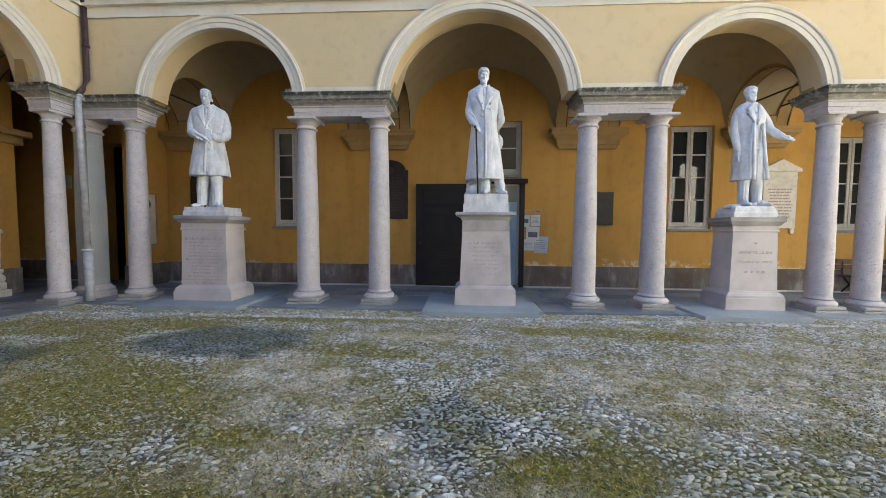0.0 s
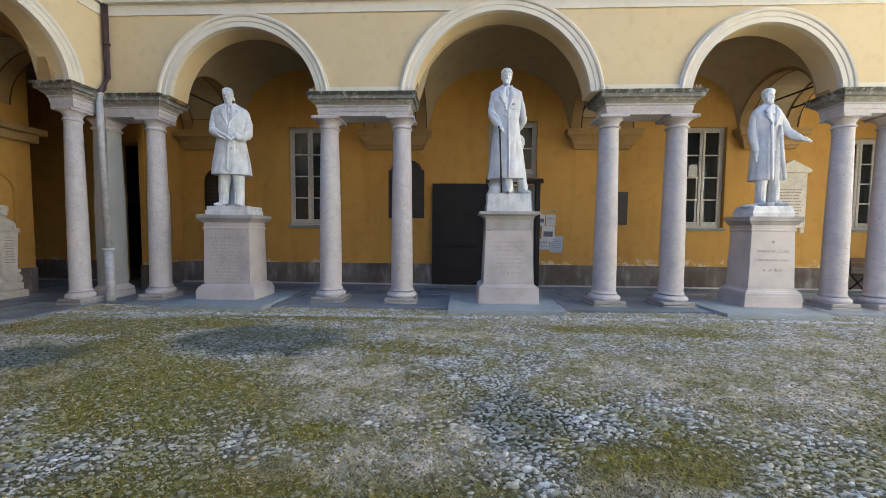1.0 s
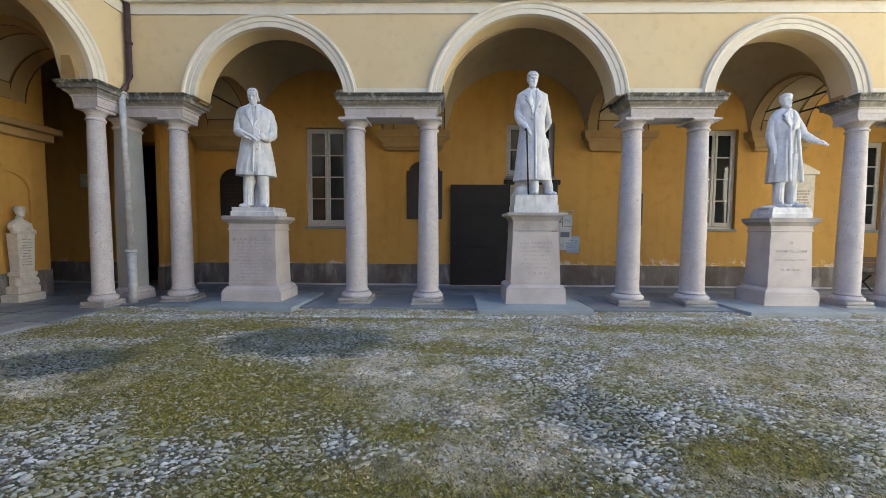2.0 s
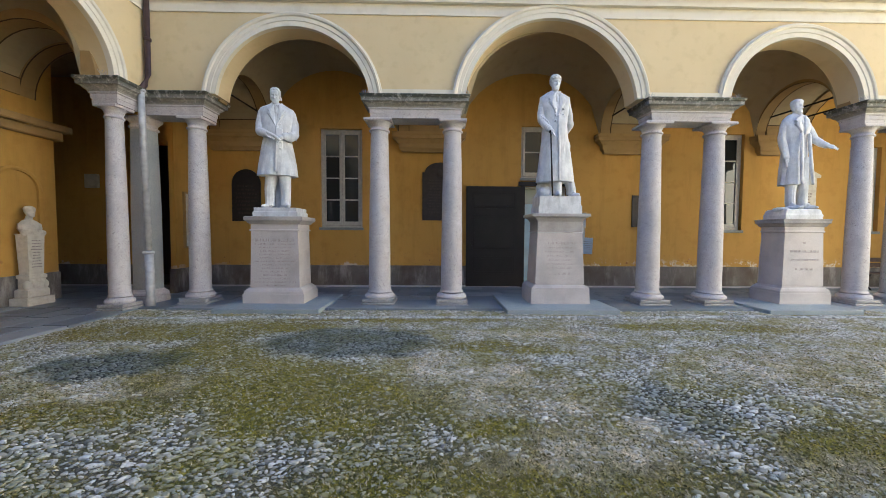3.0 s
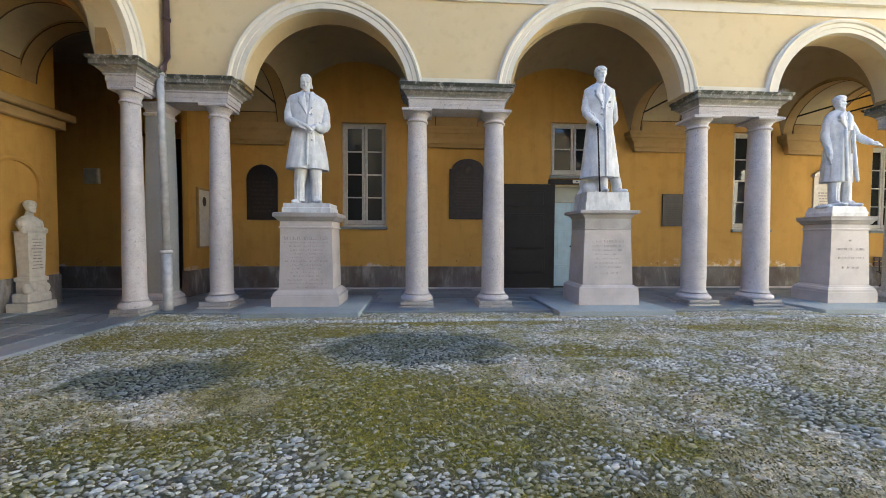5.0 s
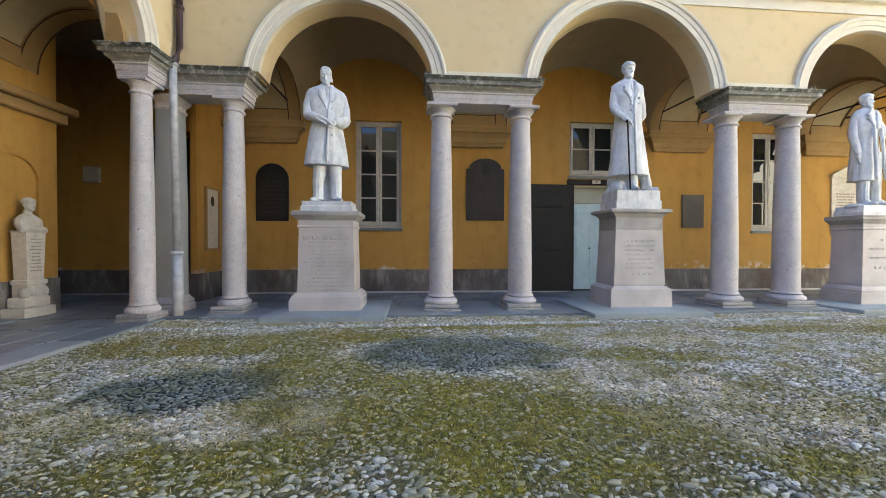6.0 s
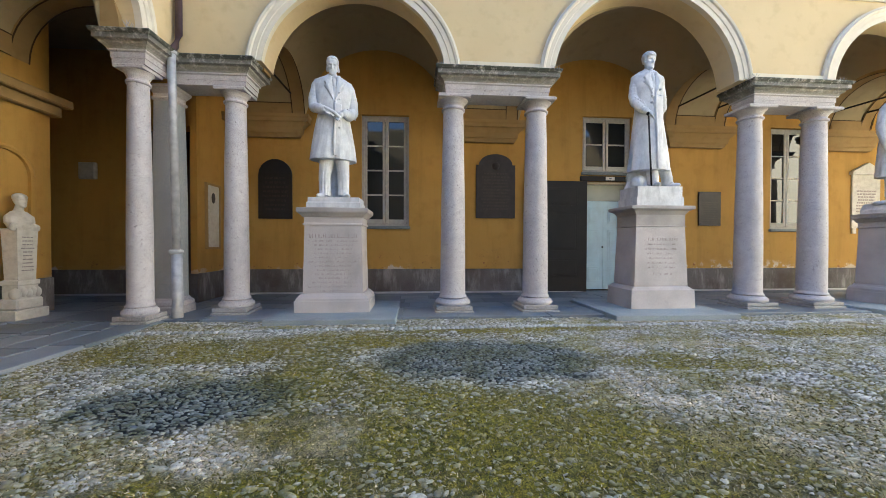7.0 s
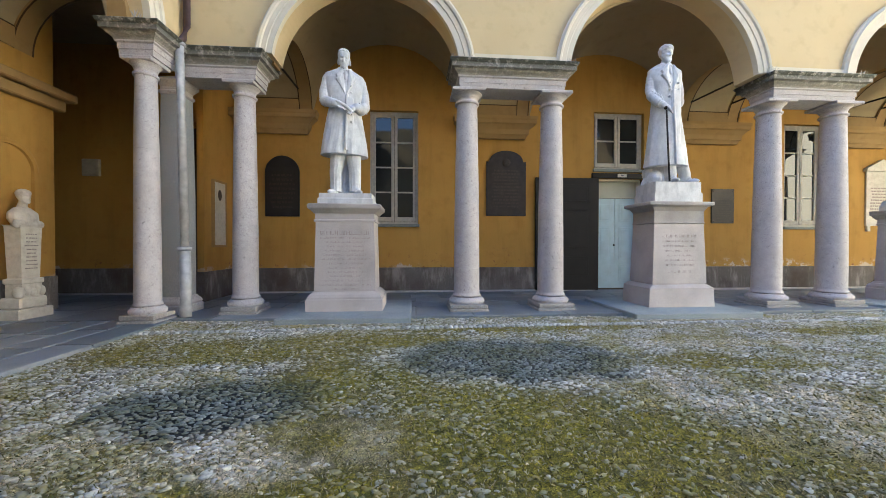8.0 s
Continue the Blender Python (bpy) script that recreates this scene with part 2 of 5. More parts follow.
def add_tube(bm, pts, r, n=10):
    pts = [Vector(p) for p in pts]
    rings = []
    for i, p in enumerate(pts):
        d = (pts[min(i + 1, len(pts) - 1)] - pts[max(i - 1, 0)]).normalized()
        u = d.orthogonal().normalized() if abs(d.z) < 0.95 else Vector((1, 0, 0)) - d * d.x
        u.normalize()
        w = d.cross(u)
        rr = r[i] if isinstance(r, (list, tuple)) else r
        rings.append([bm.verts.new(p + (u * math.cos(2 * math.pi * k / n) + w * math.sin(2 * math.pi * k / n)) * rr) for k in range(n)])
    for a, c in zip(rings, rings[1:]):
        for k in range(n):
            bm.faces.new((a[k], a[(k + 1) % n], c[(k + 1) % n], c[k]))
    bm.faces.new(rings[0][::-1])
    bm.faces.new(rings[-1])
    return bm


# ------------------------------------------------------------ plan
XL = -8.30                               # corner pier, and line of the columns of the side wing
YC = 7.20                                # line of the columns
Y0, Y1 = 6.99, 7.44                      # front and inner face of the arcade wall
YB = 9.40                                # back wall of the arcade
FLOOR = -0.06                            # arcade paving
Z_TOP = 4.01                             # top of the entablatures
ZW = 5.55                                # top of the plain arcade wall
# column pairs: centre, half the entablature, half the distance of the columns
PAIRS = [(-2.90, 1.04, 0.735), (2.55, 0.95, 0.65), (6.72, 0.82, 0.42)]
# arches: centre, radius, height of the centre
BAYS = [(-5.27, 1.49, 3.82), (-0.24, 1.70, 3.84), (4.66, 1.36, 3.89), (8.78, 1.36, 3.89)]
SIDE_PAIRS = [(3.35, 1.0, 0.70), (-1.9, 1.0, 0.70), (-7.1, 1.0, 0.70)]
SIDE_BAYS = [(5.27, 1.02, 4.00), (0.72, 1.66, 3.90), (-4.5, 1.66, 3.90), (-9.7, 1.66, 3.90)]
CORNER_COL, CORNER_END = -7.26, -6.84    # column beside the corner pier, end of its entablature
SIDE_COL, SIDE_END = 6.54, 6.20          # the same along the side wing
XEND = 10.9
BACK_L, BACK_R = -21.0, 17.0
P1X, P2X, P3X = -5.61, -0.14, 4.80       # statues
YP = 7.17
SLABS = [(-5.52, 0.95), (-0.17, 1.03), (4.50, 0.88)]
SLAB_Y = 6.25


def on_slab(x, y):
    return y > SLAB_Y and any(abs(x - c) < hw for c, hw in SLABS)


# ------------------------------------------------------------ courtyard ground
def ground_z(x, y):
    """The court falls gently towards the arcades and has shallow hollows."""
    k = min(1, max(0, (y - 2.5) / 4.0))
    j = min(1, max(0, (-5.5 - x) / 2.5))
    z = -0.10 * max(k * k * (3 - 2 * k), j * j * (3 - 2 * j))
    return z + 0.02 * noise.noise((x * 0.5, y * 0.5, 3.1))


MOSSY = [(-3.6, 3.15, 1.6, 0.42, -28),
         (-6.5, 4.95, 1.6, 0.5, -6),
         (-4.2, 2.95, 1.1, 0.36, -12),
         (1.6, 5.25, 1.6, 0.26, -6),
         (-1.7, 4.2, 0.8, 0.22, -10),
         (-5.0, 5.3, 1.2, 0.35, 0),
         (0.2, 2.1, 0.6, 0.25, 10),
         (-2.2, 1.7, 1.3, 0.3, 5),
         (-3.4, 2.45, 0.8, 0.28, -8),
         (-2.1, 2.35, 0.45, 0.2, -10),
         (-5.0, 3.95, 0.7, 0.5, -20),
         (-5.2, 2.55, 0.8, 0.22, 5),
         (-3.0, 5.75, 2.2, 0.14, 0)]
DAMP = [(-5.86, 3.62, 0.76, 0.44, -2), (-3.58, 4.50, 1.14, 0.72, -4), (-0.62, 2.58, 0.38, 0.42, 0)]
PALE = [(-2.15, 3.4, 0.95, 0.50, -22),
        (-1.7, 1.9, 0.6, 0.25, 5),
        (-5.3, 3.0, 0.9, 0.30, 6),
        (2.1, 3.2, 1.5, 0.75, 0),
        (4.6, 3.9, 1.8, 0.9, 0),
        (-6.7, 2.9, 0.8, 0.5, 0),
        (0.9, 3.5, 1.1, 0.5, 0),
        (0.2, 1.8, 0.7, 0.3, 0),
        (-1.2, 4.9, 0.9, 0.25, 0),
        (-1.9, 2.85, 0.85, 0.32, -8),
        (-1.3, 2.2, 0.6, 0.22, 0)]


def court_masks(nt):
    """Moss, damp hollows and pale gravel, by their place in the court."""
    p = where(nt)
    warp = nt.nodes.new("ShaderNodeVectorMath")
    warp.operation = "SCALE"
    warp.inputs["Scale"].default_value = 0.7
    n1 = nd(nt, "TexNoise", Scale=2.2, Detail=6.0)
    nt.links.new(p, n1.inputs["Vector"])
    nt.links.new(n1.outputs["Color"], warp.inputs[0])
    add = nt.nodes.new("ShaderNodeVectorMath")
    nt.links.new(p, add.inputs[0])
    nt.links.new(warp.outputs[0], add.inputs[1])

    def blob(cx, cy, rx, ry, turn=0.0, soft=0.35):
        mp = nt.nodes.new("ShaderNodeMapping")
        mp.vector_type = "TEXTURE"
        mp.inputs["Location"].default_value = (cx + 0.35, cy + 0.35, 0.35)
        mp.inputs["Rotation"].default_value = (0, 0, radians(turn))
        mp.inputs["Scale"].default_value = (rx, ry, 3)
        nt.links.new(add.outputs[0], mp.inputs["Vector"])
        ln = nt.nodes.new("ShaderNodeVectorMath")
        ln.operation = "LENGTH"
        nt.links.new(mp.outputs[0], ln.inputs[0])
        return band(nt, ln.outputs["Value"], 1 + soft, 1 - soft)

    def many(items):
        out = None
        for it in items:
            v = blob(*it)
            out = v if out is None else calc(nt, "MAXIMUM", out, v)
        return out
    wet, drying = many([(*d, 0.16) for d in DAMP[:2]]), many([(*d, 0.22) for d in DAMP[2:]])
    damp, moss, pale = calc(nt, "MAXIMUM", wet, calc(nt, "MULTIPLY", drying, 0.55)), many(MOSSY), many(PALE)
    patchy = noise_at(nt, p, 2.2, 7, 0.65)
    moss = calc(nt, "MAXIMUM", calc(nt, "MULTIPLY", moss, band(nt, patchy, 0.25, 0.5)), calc(nt, "MULTIPLY", band(nt, patchy, 0.42, 0.60), 0.85))
    speck = noise_at(nt, p, 3.1, 8, 0.75)
    pale = calc(nt, "MULTIPLY", pale, band(nt, speck, 0.36, 0.54))
    return p, damp, moss, pale


def court_soil():
    m, nt, b = mat("mossy_soil", 0.95)
    p, damp, moss, pale = court_masks(nt)
    soil = ramp(nt, noise_at(nt, p, 35, 6, 0.7), [(0.3, (0.05, 0.043, 0.027)), (0.7, (0.23, 0.198, 0.128))])
    grit = ramp(nt, noise_at(nt, p, 130, 5, 0.8), [(0.38, (0.35, 0.35, 0.35)), (0.5, (0.9, 0.9, 0.9)), (0.62, (2.2, 2.1, 1.95))])
    soil = mix(nt, 0.85, soil, grit, "MULTIPLY")
    green = ramp(nt, noise_at(nt, p, 22, 6, 0.7), [(0.3, (0.08, 0.066, 0.004)), (0.5, (0.20, 0.165, 0.008)), (0.72, (0.42, 0.35, 0.025))])
    col = mix(nt, calc(nt, "MULTIPLY", pale, 0.72), soil, mix(nt, 0.9, (0.84, 0.71, 0.50), grit, "MULTIPLY"))
    col = mix(nt, calc(nt, "MULTIPLY", moss, 0.95), col, mix(nt, 0.8, green, grit, "MULTIPLY"))
    col = mix(nt, calc(nt, "MULTIPLY", damp, 0.92), col, (0.013, 0.017, 0.018))
    nt.links.new(col, b.inputs["Base Color"])
    bump(nt, b, noise_at(nt, p, 60, 8, 0.75), 0.8, 0.02)
    return m


def cobble_stone():
    m, nt, b = mat("river_pebble", 0.7)
    p, damp, moss, pale = court_masks(nt)
    g = nt.nodes.new("ShaderNodeNewGeometry")
    rnd = g.outputs["Random Per Island"]
    col = ramp(nt, rnd, [(0.0, (0.13, 0.13, 0.12)), (0.25, (0.32, 0.315, 0.285)), (0.5, (0.58, 0.56, 0.50)), (0.75, (0.80, 0.78, 0.70)), (1.0, (0.93, 0.91, 0.86))])
    col = mix(nt, 0.35, col, ramp(nt, noise_at(nt, p, 120, 4), [(0.3, (0.12, 0.11, 0.08)), (0.7, (0.50, 0.465, 0.36))]))
    col = mix(nt, calc(nt, "MULTIPLY", pale, 0.5), col, (0.84, 0.73, 0.54))
    dust = ramp(nt, noise_at(nt, p, 26, 6, 0.7), [(0.46, (0, 0, 0)), (0.64, (0.62, 0.62, 0.62))])
    col = mix(nt, dust, col, (0.25, 0.225, 0.16))
    film = calc(nt, "MULTIPLY", moss, band(nt, noise_at(nt, p, 14, 5, 0.7), 0.28, 0.50))
    col = mix(nt, calc(nt, "MULTIPLY", film, 0.86), col, (0.24, 0.20, 0.026))
    col = mix(nt, calc(nt, "MULTIPLY", damp, 0.9), col, (0.33, 0.385, 0.405), "MULTIPLY")
    nt.links.new(col, b.inputs["Base Color"])
    bump(nt, b, noise_at(nt, p, 150, 3), 0.15, 0.003)
    return m


M_SOIL, M_COBBLE = court_soil(), cobble_stone()


def axis_steps(lo, hi, fine_lo, fine_hi, coarse, fine):
    a = list(np.arange(lo, fine_lo, coarse)) + list(np.arange(fine_lo, fine_hi, fine)) + list(np.arange(fine_hi, hi + coarse, coarse))
    return a


gx, gy = axis_steps(-60, 60, -10, 14, 10, 0.25), axis_steps(-60, 60, -2, 8, 10, 0.25)
bm = bmesh.new()
grid = [[bm.verts.new((x, y, ground_z(x, y) if y < 6.65 else -0.16)) for x in gx] for y in gy]
for j in range(len(gy) - 1):
    for i in range(len(gx) - 1):
        bm.faces.new((grid[j][i], grid[j][i + 1], grid[j + 1][i + 1], grid[j + 1][i]))
ground = tagged(done("ground", bm, M_SOIL, smooth=True), "mossy earth of the cobbled courtyard", "ground", kind="structure")

# ------------------------------------------------------------ arcade pavement
pavement = tagged(done("pavement", box(BACK_L, BACK_R, 6.62, YB + 0.3, FLOOR - 0.2, FLOOR - 0.02), M_SLAB), "grey stone paving under the arcade", "pavement", kind="structure")
pavement_side = tagged(done("pavement", box(BACK_L, XL + 0.30, -14, 6.62, FLOOR - 0.2, FLOOR - 0.02), M_SLAB), "grey stone paving under the side arcade", "pavement", kind="structure")

# ------------------------------------------------------------ arcade wall
def arch_wall(bm, xl, xr, xc, r, za):
    a0 = math.degrees(math.asin((Z_TOP - za) / r))
    pts = [(xl, ZW), (xl, Z_TOP)] + arc(xc, za, r, 180 - a0, a0, 48) + [(xr, Z_TOP), (xr, ZW)]
    add_prism(bm, pts, Y0, Y1)


def arcade(pairs, ends, bays, where_to, tag):
    """Wall, archivolts and string courses over the arches between ends[0], the column pairs and ends[1]."""
    edges = [ends[0], *[p[0] for p in pairs], ends[1]]
    wall = bmesh.new()
    for a, c, (xc, r, za) in zip(edges, edges[1:], bays):
        arch_wall(wall, a, c, xc, r, za)
    w = tagged(done(tag, wall, M_YELLOW), "pale yellow plastered arcade wall with round arches", "wall", kind="structure")
    w.matrix_basis = where_to
    for xc, r, za in bays:
        bm = bmesh.new()
        sect = [(-0.004, Y0 + 0.06), (-0.004, Y0 - 0.035), (0.085, Y0 - 0.035), (0.095, Y0 - 0.05), (0.165, Y0 - 0.05), (0.18, Y0 - 0.075), (0.215, Y0 - 0.085), (0.225, Y0 - 0.06), (0.255, Y0 - 0.05), (0.255, Y0 + 0.06)]
        a0 = math.degrees(math.asin((Z_TOP - za) / r)) + 0.1
        add_sweep_arch(bm, xc, za, r, sect, 48, 180 - a0, a0)
        part("archivolt", bm, M_TRIM, w, "cream moulded archivolt", smooth=False)
    for (a, ra, _), (c, rc, _) in zip(bays, bays[1:]):
        if c - rc - 0.235 - (a + ra + 0.235) > 0.05:
            part("impost_strip", box(a + ra + 0.235, c - rc - 0.235, Y0 - 0.045, Y0 + 0.05, Z_TOP - 0.01, Z_TOP + 0.13), M_TRIM, w)
    lo, hi = edges[0], edges[-1]
    for z0, z1, d in ((ZW, ZW + 0.20, 0.028), (ZW + 0.20, ZW + 0.25, 0.11), (ZW + 0.25, ZW + 0.36, 0.07), (ZW + 0.36, ZW + 0.42, 0.14), (ZW + 0.42, ZW + 0.50, 0.24)):
        part("string_course", box(lo, hi, Y0 - d, Y1, z0, z1), M_TRIM, w)
    return w


MAIN = Matrix.Identity(4)
SIDE = pose(XL + YC, 0, 0, 0, 0, 90)
wall_north = arcade(PAIRS, (XL + 0.21, XEND), BAYS, MAIN, "wall_north")
wall_west = arcade(SIDE_PAIRS[::-1], (-14.0, YC - 0.21), SIDE_BAYS[::-1], SIDE, "wall_west")


tagged(done("wall_corner", box(XL - 0.245, XL + 0.205, Y0 + 0.005, Y1, 4.012, 6.11), M_YELLOW), "pale yellow plastered corner above the pier", "wall", kind="structure")


# ------------------------------------------------------------ entablatures and columns
def entablature(x0, x1, where_to, label):
    """Architrave, frieze and moulded cornice over one pair of columns."""
    e = thing("entablature", where_to, label, "entablature", "entablatures over the column pairs", "structure")
    cx, hx = (x0 + x1) / 2, (x1 - x0) / 2
    bm = bmesh.new()
    h = [(0.00, 3.60), (0.00, 3.68), (0.012, 3.68), (0.012, 3.755), (0.035, 3.77), (0.035, 3.79)]
    add_square_rings(bm, [(hx - 0.16 + d, 0.22 + d, z) for d, z in h], cx, YC)
    part("architrave", bm, M_GRANITE, e)
    bm = bmesh.new()
    h = [(0.035, 3.79), (0.05, 3.815), (0.09, 3.845), (0.10, 3.87), (0.145, 3.885), (0.145, 3.95), (0.165, 3.965), (0.18, 4.0), (0.17, 4.012)]
    add_square_rings(bm, [(hx - 0.16 + d, 0.22 + d, z) for d, z in h], cx, YC)
    part("cornice", bm, M_CORNICE, e, "moss-stained moulded stone cornice")
    return e


ENT = "grey stone entablature with a moss-stained cornice"
for c, hw, _ in PAIRS:
    entablature(c - hw, c + hw, MAIN, ENT)
for c, hw, _ in SIDE_PAIRS:
    entablature(c - hw, c + hw, SIDE, ENT)
entablature(XL - 0.05, CORNER_END, MAIN, ENT)
entablature(SIDE_END, YC - 0.24, SIDE, ENT)


def column():
    c = thing("column", (0, 0, 0), "grey granite Tuscan column with a moulded base", "column", "arcade columns")
    plinth = box(-0.325, 0.325, -0.325, 0.325, FLOOR - 0.03, FLOOR + 0.035, 0.012)
    add_box(plinth, -0.305, 0.305, -0.305, 0.305, FLOOR + 0.037, FLOOR + 0.11, 0.014)
    for v in plinth.verts:
        v.co += 0.008 * noise.noise_vector(v.co * 6.0)
    part("plinth", plinth, M_PLINTH, c, "worn rough stone plinth of two steps")
    z = FLOOR + 0.10
    base = [(0.27, z - 0.005), (0.295, z + 0.015), (0.305, z + 0.045), (0.295, z + 0.075), (0.265, z + 0.09), (0.262, z + 0.108), (0.245, z + 0.112), (0.205, z + 0.112)]
    part("base", add_lathe(bmesh.new(), base, 32), M_GRANITE, c, smooth=True)
    z += 0.115
    shaft = [(0.214, z - 0.004), (0.214, z + 0.008), (0.242, z + 0.011), (0.240, z + 0.03), (0.222, z + 0.05), (0.218, z + 0.08)]
    top = 3.36
    for i in range(1, 13):
        k = i / 12
        shaft.append((0.218 - 0.044 * k ** 1.7, z + 0.08 + (top - z - 0.08) * k))
    shaft += [(0.178, top + 0.015)]
    part("shaft", add_lathe(bmesh.new(), shaft, 32), M_GRANITE, c, smooth=True)
    cap = [(0.19, 3.37), (0.205, 3.385), (0.205, 3.405), (0.188, 3.415), (0.178, 3.425), (0.178, 3.465), (0.192, 3.475), (0.195, 3.49), (0.215, 3.515), (0.245, 3.54), (0.255, 3.548)]
    part("echinus", add_lathe(bmesh.new(), cap, 32), M_GRANITE, c, smooth=True)
    part("abacus", add_square_rings(bmesh.new(), [(0.262, 0.262, 3.546), (0.27, 0.27, 3.555), (0.27, 0.27, 3.585), (0.258, 0.258, 3.60)]), M_GRANITE, c)
    return c


def bar(bm, a, c, r, n=6):
    return add_tube(bm, [a, c], r, n)


first = column()
places = [(c + s * d, YC) for c, _, d in PAIRS for s in (-1, 1)] + [(CORNER_COL, YC), (XL, SIDE_COL)] + [(XL, c + s * d) for c, _, d in SIDE_PAIRS[:2] for s in (-1, 1)]
first.matrix_basis = pose(*places[0], 0)
for x, y in places[1:]:
    slim = 0.88 if x > 5 or x == CORNER_COL else 0.74 if x == XL else 1.0
    copy_thing(first, pose(x, y, 0, 0, 0, random.choice((0, 90, 180, 270)))).scale = (slim, slim, 1)

pier = thing("corner_pier", (XL, YC, 0), "square grey stone pier in the corner of the arcades", "pier")
pier.scale = (0.78, 0.9, 1)
part("plinth", box(-0.30, 0.30, -0.30, 0.30, FLOOR - 0.03, FLOOR + 0.13, 0.012), M_GRANITE, pier)
part("base", add_square_rings(bmesh.new(), [(0.27, 0.27, 0.06), (0.285, 0.285, 0.10), (0.27, 0.27, 0.14), (0.235, 0.235, 0.17), (0.22, 0.22, 0.20)]), M_GRANITE, pier)
part("shaft", add_square_rings(bmesh.new(), [(0.205, 0.205, 0.19), (0.205, 0.205, 1.8), (0.18, 0.18, 3.37)]), stone("grey_green_stone", (0.27, 0.28, 0.28), (0.38, 0.39, 0.38), (0.45, 0.45, 0.44), 80, 0.25), pier)
part("capital", add_square_rings(bmesh.new(), [(0.19, 0.19, 3.36), (0.21, 0.21, 3.38), (0.21, 0.21, 3.41), (0.185, 0.185, 3.43), (0.185, 0.185, 3.47), (0.21, 0.21, 3.5), (0.245, 0.245, 3.545), (0.26, 0.26, 3.56), (0.26, 0.26, 3.60)]), M_GRANITE, pier)


# ------------------------------------------------------------ back wall and its openings
def pierced_wall(bm, x0, x1, z0, z1, y0, y1, holes):
    """A wall with rectangular holes (xa, xb, za, zb)."""
    xs = sorted({x0, x1, *[h[0] for h in holes], *[h[1] for h in holes]})
    for a, c in zip(xs, xs[1:]):
        cuts = sorted((h[2], h[3]) for h in holes if h[0] <= a and h[1] >= c)
        z = z0
        for lo, hi in cuts + [(z1, z1)]:
            if lo > z:
                add_box(bm, a, c, y0, y1, z, lo)
            z = hi
    return bm


WINDOWS = [(-5.54, -4.44, 1.50, 4.08), (-0.25, 1.00, 2.84, 4.20), (4.68, 5.74, 1.49, 4.05), (8.62, 9.50, 1.48, 3.75)]
DOOR = (-0.14, 0.98, FLOOR - 0.05, 2.62)
# opening cut to darken the corner bay
PASSAGE = (-10.45, -8.66, FLOOR - 0.05, 3.7)
DARK_DOOR = (-12.7, -12.0, FLOOR - 0.05, 2.25)
wall_back = tagged(done("wall_back", pierced_wall(bmesh.new(), BACK_L, BACK_R, FLOOR - 0.1, 6.13, YB, YB + 0.45, WINDOWS + [DOOR, PASSAGE]), M_OCHRE),
                   "ochre plastered back wall of the arcade with peeling patches", "wall", kind="structure")
xs = [BACK_L, PASSAGE[0], PASSAGE[1], DOOR[0] - 0.12, DOOR[1] + 0.12, BACK_R]
for a, c in zip(xs[::2], xs[1::2]):
    dado = part("dado", box(a, c, YB - 0.025, YB + 0.02, FLOOR - 0.03, 0.50, 0.006), M_DADO, wall_back, "grey stained dado")
for a, c in zip(xs[::2], xs[1::2]):
    part("ledge", box(a, c, YB - 0.10, YB - 0.027, FLOOR - 0.03, FLOOR + 0.035, 0.008), M_GRANITE, wall_back, "pale stone ledge at the foot of the wall")
wall_stub = tagged(done("wall_stub", box(-8.62, -8.50, 8.25, YB, FLOOR - 0.03, 5.6), M_OCHRE), "dim ochre side wall in the corner", "wall", kind="structure")
part("dado", box(-8.645, -8.475, 8.225, YB - 0.03, FLOOR - 0.03, 0.50, 0.006), M_DADO, wall_stub)
xw = XL - (YB - YC)
wall_niche = tagged(done("wall_side_back", box(xw - 0.45, xw, -14, 7.60, FLOOR - 0.1, 5.75), M_OCHRE), "orange plastered back wall of the side arcade", "wall", kind="structure")
part("dado", box(xw - 0.02, xw + 0.025, -14, 7.62, FLOOR - 0.03, 0.50, 0.006), M_DADO, wall_niche)
tagged(done("wall_far_corner", box(BACK_L - 0.3, BACK_L, 3, YB + 0.45, FLOOR - 0.1, 6.13), M_OCHRE), "dim ochre wall closing the corner passage", "wall", kind="structure")
tagged(done("wall_passage", box(BACK_L, xw - 0.45, 7.0, 7.3, FLOOR - 0.1, 5.75), M_OCHRE), "dim ochre wall of the corner passage", "wall", kind="structure")
# rooms added behind the wall, closed so that no light leaks in
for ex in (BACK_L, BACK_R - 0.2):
    tagged(done("end_wall", box(ex, ex + 0.2, YB + 0.45, YB + 2.6, -0.2, 6.13), M_DARKENED_ROOM), "unseen end wall added to keep light out of the rooms", "wall", kind="structure")
tagged(done("rear_wall", box(BACK_L, BACK_R, YB + 2.6, YB + 2.8, -0.2, 6.13), M_DARKENED_ROOM), "darkened wall of the added rooms behind the openings", "wall", kind="structure")
tagged(done("room_floor", box(BACK_L, BACK_R, YB + 0.45, YB + 2.6, -0.2, FLOOR), M_DARKENED_ROOM), "darkened floor of the added rooms", "floor", kind="structure")


# ------------------------------------------------------------ vaults
def sail(bm, cx, cy, hx, hy, z0, k, n=16):
    """A sail vault over a bay, with the strip of wall that closes it above the arch."""
    r2 = hx * hx + hy * hy
    rows = [[bm.verts.new((cx + hx * (2 * i / n - 1), cy + hy * (2 * j / n - 1), z0 + k * math.sqrt(max(0, r2 - (hx * (2 * i / n - 1)) ** 2 - (hy * (2 * j / n - 1)) ** 2)))) for i in range(n + 1)] for j in range(n + 1)]
    for j in range(n):
        for i in range(n):
            bm.faces.new((rows[j][i], rows[j][i + 1], rows[j + 1][i + 1], rows[j + 1][i]))
    top = [bm.verts.new((v.co.x, v.co.y + 0.002, 6.1)) for v in rows[0]]
